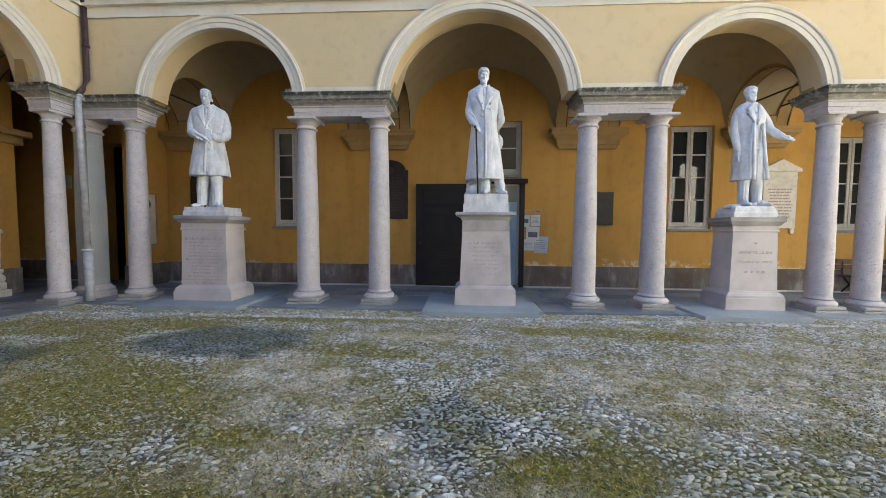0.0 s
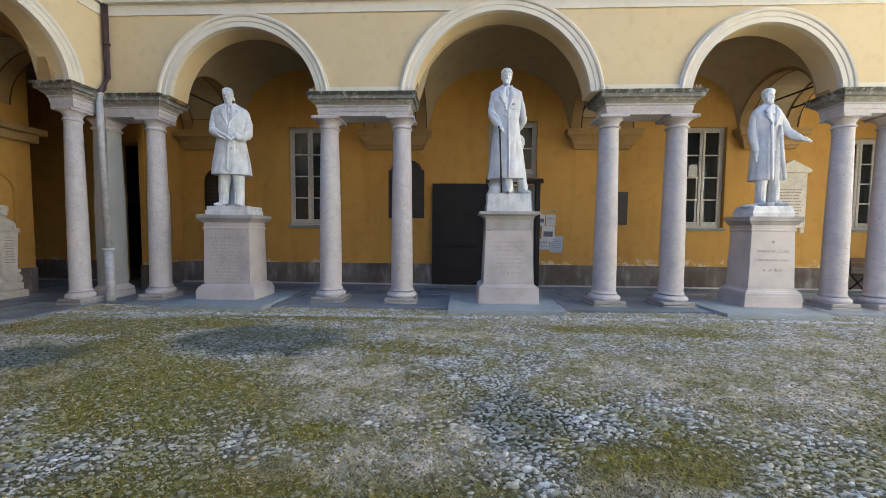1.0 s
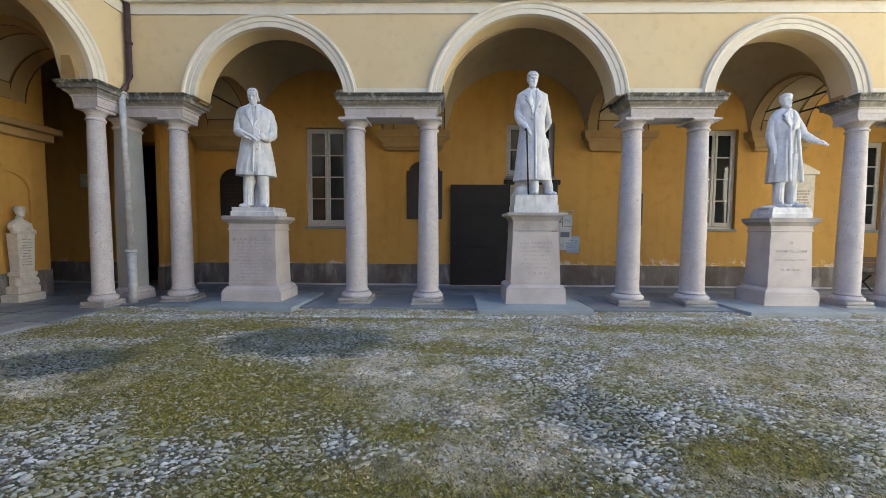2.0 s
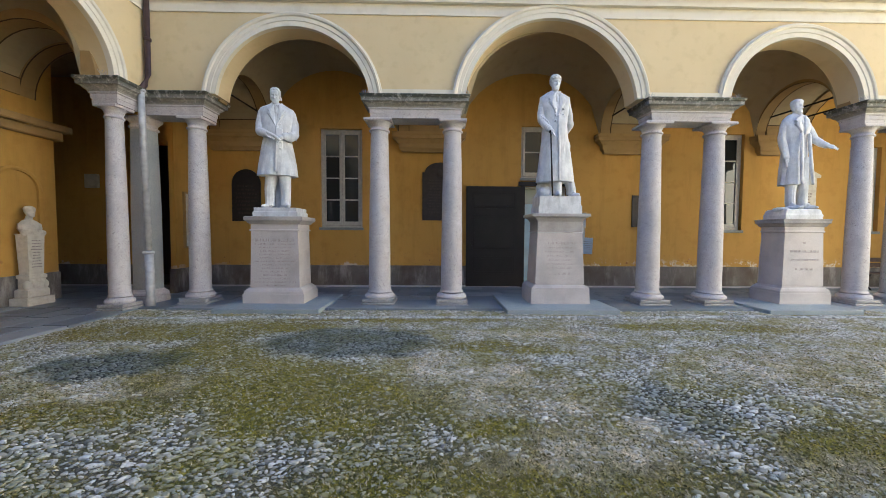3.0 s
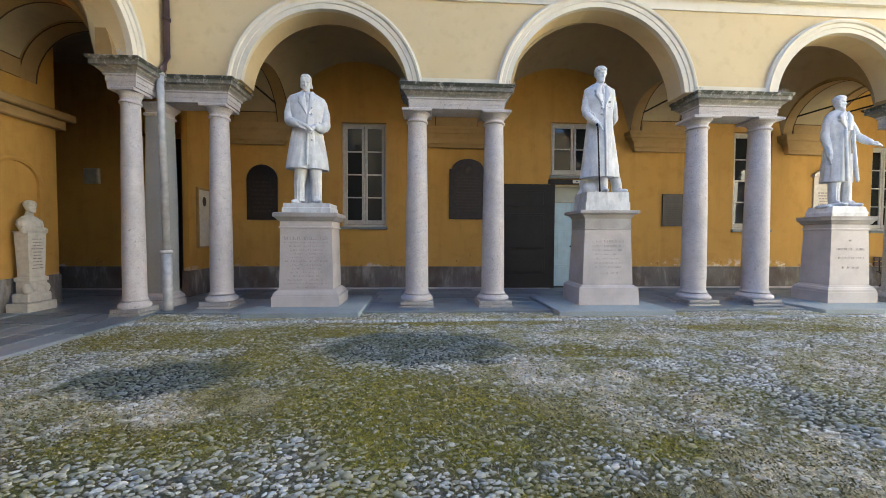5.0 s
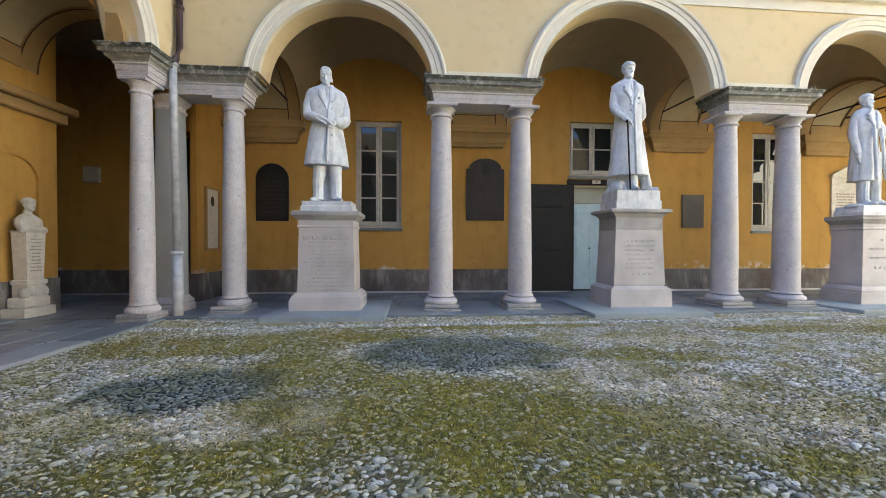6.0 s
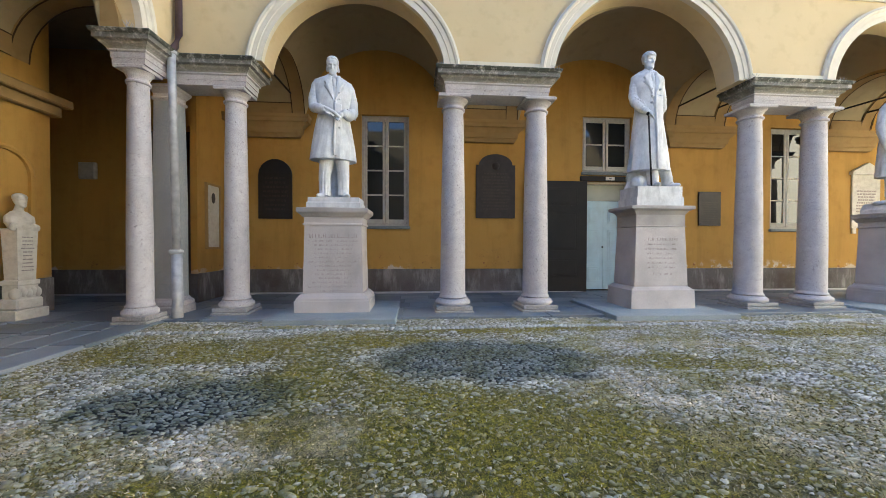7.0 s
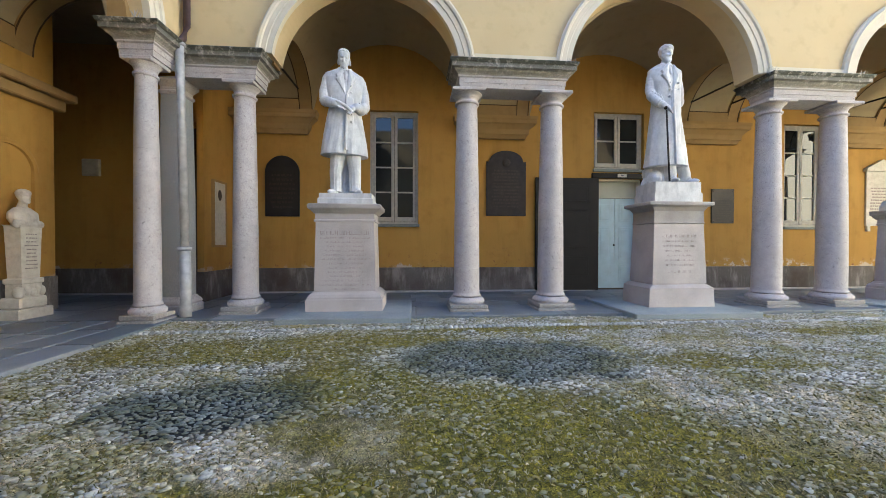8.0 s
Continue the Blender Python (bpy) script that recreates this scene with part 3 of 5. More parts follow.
    for i in range(n):
        bm.faces.new((rows[0][i], rows[0][i + 1], top[i + 1], top[i]))


def tunnel(bm, x0, x1, cy, hy, z0, thick=0.25, n=20):
    """The soffit of a broad transverse arch: a band curved across the arcade."""
    pts = arc(cy, z0, hy, 180, 0, n)
    out = arc(cy, z0, hy + thick, 0, 180, n)
    loop = pts + out
    a = [bm.verts.new((x0, y, z)) for y, z in loop]
    c = [bm.verts.new((x1, y, z)) for y, z in loop]
    k = len(loop)
    for i in range(k):
        j = (i + 1) % k
        bm.faces.new((a[i], a[j], c[j], c[i]))
    for s in (a, c):
        for i in range(n):
            bm.faces.new((s[i], s[i + 1], s[k - 2 - i], s[k - 1 - i]))


HY = (YB - Y1) / 2
CY = (YB + Y1) / 2
ZV = 3.96
RIBS = [(-7.60, 0.80), (-2.68, 0.82), (2.62, 0.80), (6.72, 0.72), (10.6, 0.5)]
SIDE_RIBS = [(YC - 0.45, 0.55), (3.35, 0.80), (-1.9, 0.80), (-7.1, 0.80), (-12.3, 0.8)]
for tag, ribs, m in (("ceiling", RIBS, MAIN), ("ceiling_side", SIDE_RIBS, SIDE)):
    bm = bmesh.new()
    for (a, ha), (c, hc) in zip(ribs, ribs[1:]):
        lo, hi = min(a, c) + (ha if a < c else hc), max(a, c) - (hc if a < c else ha)
        crown = min(1.60, 0.45 + (hi - lo) * 0.36)
        sail(bm, (lo + hi) / 2, CY, (hi - lo) / 2, HY, ZV, crown / ((hi - lo) / 2))
    v = tagged(done(tag, bm, M_VAULT_SHADED, smooth=True), "shade-toned plaster sail vaults of the arcade", "ceiling", kind="structure")
    v.matrix_basis = m
    bm = bmesh.new()
    for c, hp in ribs:
        for x0, x1 in ((c - hp, c - hp + 0.3), (c + hp - 0.3, c + hp)):
            tunnel(bm, x0, x1, CY, HY, ZV)
        add_box(bm, c - hp + 0.297, c + hp - 0.297, YB - 0.042, YB + 0.01, ZV, ZV + 0.30)
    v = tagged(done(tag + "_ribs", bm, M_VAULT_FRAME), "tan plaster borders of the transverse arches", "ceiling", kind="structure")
    v.matrix_basis = m
    bm = bmesh.new()
    for c, hp in ribs:
        for x in (c - hp + 0.288, c + hp - 0.288, c - hp + 0.012, c + hp - 0.012):
            tunnel(bm, x - 0.010, x + 0.010, CY, HY - 0.006, ZV, 0.012)
        add_box(bm, c - hp + 0.30, c + hp - 0.30, YB - 0.046, YB + 0.01, ZV + 0.30, ZV + 0.32)
    v = tagged(done(tag + "_lines", bm, M_LINE), "thin dark brown painted lines along the arch borders", "ceiling", kind="structure")
    v.matrix_basis = m
    bm = bmesh.new()
    for c, hp in ribs:
        tunnel(bm, c - hp + 0.3, c + hp - 0.3, CY, HY + 0.03, ZV)
    v = tagged(done(tag + "_panels", bm, M_VAULT_SHADED), "pale recessed panels of the transverse arches", "ceiling", kind="structure")
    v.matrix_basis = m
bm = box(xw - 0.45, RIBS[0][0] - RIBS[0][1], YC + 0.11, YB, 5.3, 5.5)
tagged(done("ceiling_corner", bm, M_VAULT_SHADED), "shade-toned plaster ceiling of the corner bay", "ceiling", kind="structure")
tagged(done("ceiling_passage", box(BACK_L, xw - 0.45, 3.0, YB, 5.3, 5.5), M_VAULT_SHADED), "shade-toned ceiling of the corner passage", "ceiling", kind="structure")
tagged(done("gallery_floor", box(BACK_L, BACK_R, Y0 + 0.2, YB + 3, 6.12, 6.3), M_TRIM), "stone gallery floor over the arcade", "ceiling", kind="structure")
tagged(done("gallery_floor_side", box(BACK_L, XL - 0.1, -14, Y0 + 0.2, 6.12, 6.3), M_TRIM), "stone gallery floor over the side arcade", "ceiling", kind="structure")

# corbels
def corbel(cx, half, m):
    c = thing("corbel", m, "ochre moulded corbel carrying the vault arches", "corbel", "corbels along the back wall", "structure")
    bm = bmesh.new()
    prof = [(half + a, d, z) for a, d, z in ((-0.24, 0.10, 3.48), (-0.20, 0.13, 3.56), (-0.18, 0.15, 3.57), (-0.16, 0.16, 3.68), (-0.06, 0.22, 3.78), (-0.02, 0.25, 3.80), (-0.02, 0.25, 3.87), (0.0, 0.26, 3.90), (0.0, 0.26, 3.96))]
    rings = [[bm.verts.new((cx + sx * hx, y, z)) for sx, y in ((-1, YB - d), (1, YB - d), (1, YB + 0.02), (-1, YB + 0.02))] for hx, d, z in prof]
    for a, b2 in zip(rings, rings[1:]):
        for i in range(4):
            bm.faces.new((a[i], a[(i + 1) % 4], b2[(i + 1) % 4], b2[i]))
    bm.faces.new(rings[0][::-1])
    bm.faces.new(rings[-1])
    part("moulding", bm, M_CORBEL, c)


for c, hp in RIBS[:4]:
    corbel(c, hp + 0.14, MAIN)
for c, hp in SIDE_RIBS[1:3]:
    corbel(c, hp + 0.06, SIDE)

# ------------------------------------------------------------ unseen walls that close the court, block sun and bounce light
# added sun blockers: heights set by where their shadow ends
tagged(done("upper_wall_north", box(BACK_L, BACK_R, YB, YB + 0.5, 6.3, 12.5), M_PLAIN_WALL), "unseen upper wall added to block the sun", "wall", kind="structure")
tagged(done("upper_wall_west", box(xw - 0.5, xw, -14, YB, 6.3, 11.6), M_PLAIN_WALL), "unseen upper wall added to block the sun", "wall", kind="structure")
tagged(done("wall_south", box(-16, 17.2, -15, -14.5, -0.2, 11.5), M_PLAIN_WALL), "unseen plastered wall added to shape the light in the court", "wall", kind="structure")
# added reflector: pale wall set close so that it lights the court
tagged(done("wall_east", box(17.2, 17.7, -15, 12, -0.2, 12), M_BOUNCE), "unseen plastered wall added to shape the light in the court", "wall", kind="structure")
tagged(done("wall_north_end", box(XEND, XEND + 0.5, Y0, YB + 0.5, -0.2, 6.12), M_PLAIN_WALL), "plastered end wall of the arcade", "wall", kind="structure")

# ------------------------------------------------------------ pedestals
M_STEP = stone("pale_blue_grey_slab", (0.22, 0.25, 0.255), (0.33, 0.37, 0.375), (0.45, 0.48, 0.47), 60, 0.35)
M_CAP = stone("weathered_cap", (0.31, 0.28, 0.265), (0.43, 0.40, 0.375), (0.52, 0.49, 0.46), 110, 0.75)
SLIM = {1: 0.95, 2: 1.02, 3: 0.87}
DEEP = 0.66                              # depth of the pedestals to their width
RISE = {1: 1.015, 2: 1.11, 3: 1.06}


def pedestal(kind, x, label):
    p = thing("statue_pedestal", (x, YP, -0.02), label, "pedestal", "pedestals in front of the arcade")
    k = SLIM[kind]
    def rings(name, prof, material=M_PINK, lab=""):
        return part(name, add_square_rings(bmesh.new(), [(a * k, a * k * DEEP, z * RISE[kind]) for a, z in prof]), material, p, lab)
    if kind == 1:
        rings("base", [(0.62, -0.02), (0.62, 0.18), (0.615, 0.19), (0.60, 0.19), (0.60, 0.22), (0.57, 0.26), (0.53, 0.29), (0.52, 0.30)])
        rings("die", [(0.485, 0.295), (0.485, 0.308), (0.50, 0.310), (0.475, 1.30), (0.475, 1.38), (0.50, 1.385), (0.50, 1.41), (0.48, 1.42), (0.48, 1.51)])
        rings("cap", [(0.50, 1.51), (0.52, 1.53), (0.55, 1.56), (0.585, 1.585), (0.59, 1.60), (0.59, 1.645), (0.57, 1.66)], M_CAP, "rain-stained moulded cap")
        rings("statue_base", [(0.45, 1.655), (0.45, 1.74), (0.43, 1.76), (0.43, 1.83)], M_MARBLE, "white marble base block")
    elif kind == 2:
        rings("base", [(0.57, -0.02), (0.555, 0.29), (0.54, 0.30), (0.50, 0.33), (0.48, 0.34)])
        rings("die", [(0.455, 0.335), (0.455, 0.352), (0.474, 0.354), (0.435, 1.25), (0.435, 1.27)])
        rings("cap", [(0.45, 1.275), (0.45, 1.285), (0.435, 1.29), (0.435, 1.46), (0.45, 1.48), (0.48, 1.52), (0.54, 1.545), (0.56, 1.55), (0.56, 1.585), (0.55, 1.60)], M_CAP, "rain-stained moulded cap")
        rings("statue_base", [(0.42, 1.595), (0.42, 1.735), (0.41, 1.735), (0.41, 1.75)], M_MARBLE, "white marble base block")
        rings("statue_block", [(0.40, 1.75), (0.40, 1.91)], M_MARBLE, "white marble upper block")
    else:
        rings("base", [(0.60, -0.02), (0.60, 0.20), (0.595, 0.21), (0.585, 0.21), (0.585, 0.25), (0.55, 0.29), (0.52, 0.30), (0.50, 0.33)])
        rings("die", [(0.468, 0.325), (0.468, 0.338), (0.484, 0.340), (0.45, 1.33), (0.45, 1.35), (0.475, 1.36), (0.475, 1.38), (0.46, 1.39), (0.46, 1.46)])
        rings("cap", [(0.48, 1.46), (0.50, 1.48), (0.53, 1.52), (0.56, 1.535), (0.56, 1.575), (0.57, 1.59), (0.57, 1.61)], M_CAP, "rain-stained moulded cap")
        rings("statue_base", [(0.43, 1.605), (0.44, 1.68), (0.42, 1.72), (0.40, 1.78), (0.37, 1.80)], M_MARBLE, "rough white marble base")
    return p


pedestal(1, P1X, "pinkish granite pedestal with a carved inscription and moulded cap")
pedestal(2, P2X + 0.09, "pinkish granite pedestal with a tall base and inscription")
pedestal(3, P3X + 0.07, "grey granite pedestal with a weathered cap and short inscription")
for x, hw in SLABS:
    tagged(done("stone_slab", box(x - hw, x + hw, SLAB_Y, 7.9, -0.15, -0.012, 0.012), M_STEP), "worn grey stone slab under a statue pedestal", "slab", "slabs under the pedestals")

# ------------------------------------------------------------ statues
def put_ball(bm, c, r, turn=(0, 0, 0), n=14):
    m = Matrix.LocRotScale(c, Euler([radians(a) for a in turn]), r if isinstance(r, (tuple, list)) else (r, r, r))
    k = n - 6
    rows = [[bm.verts.new(m @ Vector((math.sin(math.pi * j / k) * math.cos(2 * math.pi * i / n), math.sin(math.pi * j / k) * math.sin(2 * math.pi * i / n), math.cos(math.pi * j / k)))) for i in range(n)] for j in range(1, k)]
    top, low = bm.verts.new(m @ Vector((0, 0, 1))), bm.verts.new(m @ Vector((0, 0, -1)))
    for i in range(n):
        q = (i + 1) % n
        bm.faces.new((top, rows[0][i], rows[0][q]))
        bm.faces.new((low, rows[-1][q], rows[-1][i]))
        for u, v in zip(rows, rows[1:]):
            bm.faces.new((u[i], v[i], v[q], u[q]))


def put_limb(bm, pts, radii):
    add_tube(bm, pts, list(radii), 14)
    for p, r in zip(pts, radii):
        put_ball(bm, p, r * 1.0)


def put_sleeve(bm, pts, radii, seed=0):
    """A cloth sleeve: a bent tube with creases that crowd towards the elbow."""
    rnd = random.Random(seed)
    fine_p, fine_r = [], []
    for (a, c), (r0, r1) in zip(zip(pts, pts[1:]), zip(radii, radii[1:])):
        a, c = Vector(a), Vector(c)
        n = max(2, round((c - a).length / 0.022))
        for k in range(n):
            t = k / n
            fine_p.append(a.lerp(c, t))
            fine_r.append((r0 + (r1 - r0) * t) * (1 + rnd.uniform(-0.04, 0.055) * (1 if k % 2 else -0.35)))
    fine_p.append(Vector(pts[-1]))
    fine_r.append(radii[-1] * 1.08)
    add_tube(bm, fine_p, fine_r, 14)
    for p, r in zip(pts, radii):
        put_ball(bm, p, r * 0.99)
    for k in range(6):
        t = rnd.uniform(0.35, 0.65)
        i = int(t * (len(fine_p) - 1))
        a = rnd.uniform(0, 6.28)
        q, r = fine_p[i], fine_r[i] * 0.62
        o = Vector((math.cos(a) * r, math.sin(a) * r, 0))
        put_limb(bm, [q + o, q + o * 0.9 + Vector((rnd.uniform(-0.04, 0.04), rnd.uniform(-0.04, 0.04), rnd.uniform(0.03, 0.08)))], (0.010, 0.006))


def put_loft(bm, rings, folds=0, amp=0.0, seed=0, gap=None, n=56):
    """A garment: rings of (x, y, z, half width, half depth); folds deepen downwards; gap opens the front."""
    z_hi, z_lo = rings[-1][2], rings[0][2]
    rows = []
    for x, y, z, rx, ry in rings:
        k = (z_hi - z) / (z_hi - z_lo)
        row = []
        for i in range(n):
            a = 2 * math.pi * i / n
            w = math.sin(folds * a + seed + 0.6 * math.sin(2 * a + seed))
            f = 1 + amp * (0.25 + k) * (1.7 * abs(w) ** 0.55 - 1.1 + 0.45 * math.sin(folds * 2.3 * a + 2 * seed + 2.5 * k) + 0.25 * math.sin(17 * a + 3 * seed + 9 * k))
            if gap:
                f *= 1 - 0.30 * math.exp(-((a - 1.5 * math.pi - gap * k) / 0.13) ** 2) * max(0, k - 0.35) ** 1.2
            row.append(bm.verts.new((x + rx * f * math.cos(a), y + ry * f * math.sin(a), z)))
        rows.append(row)
    for a, c in zip(rows, rows[1:]):
        for i in range(n):
            bm.faces.new((a[i], a[(i + 1) % n], c[(i + 1) % n], c[i]))
    bm.faces.new(rows[0][::-1])
    bm.faces.new(rows[-1])


def put_head(bm, c, turn, hairline=0.085, hair_low=-0.03, burns=0.0, nod=0.0, thick=0.016, seed=0):
    """A carved head: rings from chin to crown, pressed in at eyes and mouth, raised at nose, brow, lips and combed hair."""
    m = pose(*c, nod, 0, turn) @ Matrix.Scale(0.87, 4)
    prof = [(-0.168, 0.022, -0.080, -0.030), (-0.158, 0.044, -0.102, -0.005), (-0.135, 0.062, -0.112, 0.03), (-0.10, 0.076, -0.108, 0.06),
            (-0.05, 0.086, -0.104, 0.09), (0.0, 0.093, -0.102, 0.112), (0.05, 0.098, -0.108, 0.125), (0.09, 0.097, -0.102, 0.124),
            (0.125, 0.083, -0.080, 0.108), (0.150, 0.058, -0.046, 0.080), (0.164, 0.026, -0.006, 0.045)]
    zs, ws, fs, bs = zip(*prof)
    rows, nz, n = [], 46, 52
    for j in range(nz):
        z = -0.168 + 0.332 * j / (nz - 1)
        w, f, bk = np.interp(z, zs, ws), np.interp(z, zs, fs), np.interp(z, zs, bs)
        row = []
        for i in range(n):
            a = 2 * math.pi * i / n
            ca, sa = math.cos(a), math.sin(a)
            x = w * math.copysign(abs(ca) ** 0.85, ca)
            y = (f + bk) / 2 + (bk - f) / 2 * math.copysign(abs(sa) ** 0.85, sa)
            if sa < 0:
                def g(cx, cz, sx, sz):
                    return math.exp(-((abs(x) - cx) / sx) ** 2 - ((z - cz) / sz) ** 2)
                d = 0.026 * g(0.038, 0.002, 0.020, 0.013) - 0.010 * g(0.037, 0.030, 0.026, 0.009)
                d -= 0.006 * g(0.038, 0.0, 0.010, 0.006) + 0.008 * g(0.058, -0.032, 0.02, 0.016)
                rise = max(0.0, min(1.0, (0.02 - z) / 0.06))
                if z > -0.062:
                    d -= (0.010 + 0.032 * rise) * math.exp(-(x / (0.011 + 0.008 * rise)) ** 2) * (1 if z < 0.03 else math.exp(-((z - 0.03) / 0.012) ** 2))
                d += 0.010 * g(0.0, -0.092, 0.028, 0.005) - 0.007 * g(0.0, -0.080, 0.022, 0.006) - 0.007 * g(0.0, -0.103, 0.020, 0.006)
                d -= 0.010 * g(0.0, -0.142, 0.024, 0.016) - 0.006 * g(0.0, -0.120, 0.025, 0.007) - 0.008 * g(0.056, -0.075, 0.016, 0.022)
                y += d * min(1.0, -sa * 1.6)
            edge = hairline - 0.5 * max(0.0, abs(x) - 0.05)
            on = z > edge or (y > -0.045 and z > 0.0) or (y > -0.005 and z > hair_low) or (burns and y > -0.062 and z > burns)
            if on:
                strand = 0.006 * math.sin(9 * a + 70 * z + seed + 2 * math.sin(40 * z + seed)) + 0.004 * math.sin(23 * a - 55 * z)
                k = 1 + (thick + strand) / 0.11
                x, y = x * k, 0.01 + (y - 0.01) * k
                zz = z + (thick * 0.7 + strand * 0.6) * max(0.0, z) / 0.16
            else:
                zz = z
            row.append(bm.verts.new(m @ Vector((x, y, zz))))
        rows.append(row)
    for u, v in zip(rows, rows[1:]):
        for i in range(n):
            bm.faces.new((u[i], u[(i + 1) % n], v[(i + 1) % n], v[i]))
    bm.faces.new(rows[0][::-1])
    bm.faces.new(rows[-1])
    for s in (-1, 1):
        put_ball(bm, tuple(m @ Vector((s * 0.099, 0.0, -0.015))), (0.013, 0.024, 0.036), (0, 0, turn))
        if hair_low < -0.06:
            for k in range(4):
                put_ball(bm, tuple(m @ Vector((s * (0.094 + 0.004 * k), 0.01 + 0.012 * k, -0.01 - 0.020 * k))), (0.022, 0.036, 0.024), (0, s * 20, turn))
    put_limb(bm, [tuple(m @ Vector((0, 0.015, -0.10))), (c[0], c[1] + 0.05, c[2] - 0.27)], (0.060, 0.085))


def put_hand(bm, c, way, side=1):
    w = Vector(way).normalized()
    c = Vector(c)
    put_limb(bm, [c, c + w * 0.075], (0.036, 0.042))
    u = w.orthogonal().normalized()
    for k in range(4):
        o = u * (k - 1.5) * 0.021
        put_limb(bm, [c + w * 0.07 + o, c + w * 0.13 + o * 1.15 + Vector((0, 0, -0.008)), c + w * 0.165 + o * 1.15 + Vector((0, 0, -0.025))], (0.014, 0.013, 0.011))
    put_limb(bm, [c + w * 0.02 - u * 0.035, c + w * 0.07 - u * 0.065, c + w * 0.11 - u * 0.065], (0.016, 0.015, 0.012))


def put_flap(bm, pts, rx, ry, thick=0.022, cx=0.0, bend=9.0):
    """A flat piece of cloth lying on the chest: outline in x and z, laid on an ellipse of half width rx and half depth ry."""
    def skin(x, z):
        return -(ry - 0.27 * max(0, z - bend)) * math.sqrt(max(0.05, 1 - ((x - cx) / rx) ** 2))
    mid = (sum(q[0] for q in pts) / len(pts), sum(q[1] for q in pts) / len(pts))
    out = [bm.verts.new((x, skin(x, z) - thick, z)) for x, z in pts]
    back = [bm.verts.new((x, skin(x, z) + 0.03, z)) for x, z in pts]
    m1, m2 = bm.verts.new((mid[0], skin(*mid) - thick * 1.15, mid[1])), bm.verts.new((mid[0], skin(*mid) + 0.03, mid[1]))
    for i in range(len(pts)):
        j = (i + 1) % len(pts)
        bm.faces.new((out[i], out[j], m1))
        bm.faces.new((back[j], back[i], m2))
        bm.faces.new((out[j], out[i], back[i], back[j]))


def put_lapels(bm, z_top, z_low, front, spread=0.10, cx=0.0):
    ry, rx = -front, 0.27
    for s in (-1, 1):
        put_flap(bm, [(cx + s * 0.05, z_top + 0.03), (cx + s * (spread + 0.045), z_top - 0.07), (cx + s * (spread + 0.02), z_top - 0.12), (cx + s * (spread + 0.05), z_top - 0.14), (cx + s * 0.085, z_top - 0.25), (cx + s * 0.015, z_low)], rx, ry, 0.032, cx, z_top - 0.16)
        put_limb(bm, [(cx + s * 0.045, front + 0.05, z_top - 0.02), (cx + s * 0.09, -0.02, z_top + 0.065), (cx + s * 0.06, 0.09, z_top + 0.075)], (0.022, 0.026, 0.026))
    put_limb(bm, [(cx, front + 0.035, z_top - 0.12), (cx, front + 0.085, z_top + 0.03)], (0.030, 0.040))
    for s in (-1, 1):
        put_ball(bm, (cx + s * 0.026, front + 0.045, z_top + 0.005), (0.028, 0.018, 0.016), (0, s * 18, 0))


def put_shoe(bm, x, y, turn):
    m = pose(x, y, 0, 0, 0, turn)
    put_ball(bm, tuple(m @ Vector((0, -0.10, 0.035))), (0.056, 0.13, 0.042), (0, 0, turn))
    put_ball(bm, tuple(m @ Vector((0, -0.02, 0.06))), (0.058, 0.085, 0.07), (0, 0, turn))


def statue(bm, at, label, scale=1.0):
    ob = done("statue", bm, M_MARBLE, smooth=True)
    r = ob.modifiers.new("carve", "REMESH")
    r.mode, r.voxel_size, r.use_smooth_shade = "VOXEL", 0.0072, True
    s = ob.modifiers.new("polish", "SMOOTH")
    s.factor, s.iterations = 0.3, 1
    ob.matrix_basis = pose(*at) @ Matrix.Diagonal((scale * 0.95, scale * 0.86, scale * 1.045, 1))
    return tagged(ob, label, "statue", "statues in front of the arcade")


# figure with joined forearms in a knee-length frock coat
bm = bmesh.new()
put_head(bm, (-0.02, -0.085, 2.055), -8, 0.115, -0.10, nod=13, thick=0.014, seed=1)
put_loft(bm, [(0, 0, 0.60, 0.385, 0.27), (0, 0, 0.80, 0.36, 0.25), (0, 0, 1.05, 0.315, 0.22), (0, 0, 1.30, 0.265, 0.19)], 6, 0.035, 0.8, 0.01)
put_loft(bm, [(0, 0, 1.22, 0.255, 0.185), (0, 0, 1.40, 0.265, 0.19), (0, 0, 1.62, 0.30, 0.20), (0, 0.01, 1.76, 0.335, 0.17), (0, 0.015, 1.84, 0.315, 0.145), (0, 0.02, 1.885, 0.22, 0.125), (0, 0.03, 1.935, 0.12, 0.10)])
put_lapels(bm, 1.86, 1.50, -0.19, 0.11)
put_limb(bm, [(0.02, -0.20, 1.48), (-0.01, -0.265, 0.90), (-0.01, -0.285, 0.66)], (0.022, 0.02, 0.02))
put_sleeve(bm, [(-0.275, 0.02, 1.755), (-0.325, 0.03, 1.56), (-0.325, -0.01, 1.41)], (0.082, 0.084, 0.080), 1)
put_sleeve(bm, [(-0.325, -0.01, 1.41), (-0.24, -0.17, 1.35), (-0.17, -0.25, 1.325)], (0.080, 0.072, 0.060), 2)
put_hand(bm, (-0.16, -0.26, 1.325), (0.7, -0.25, -0.30))
put_sleeve(bm, [(0.275, 0.02, 1.755), (0.325, 0.03, 1.56), (0.33, -0.02, 1.38)], (0.082, 0.086, 0.084), 3)
put_sleeve(bm, [(0.33, -0.02, 1.38), (0.25, -0.16, 1.29), (0.165, -0.25, 1.30)], (0.086, 0.080, 0.066), 4)
put_hand(bm, (0.15, -0.26, 1.30), (-0.45, -0.2, -0.35))
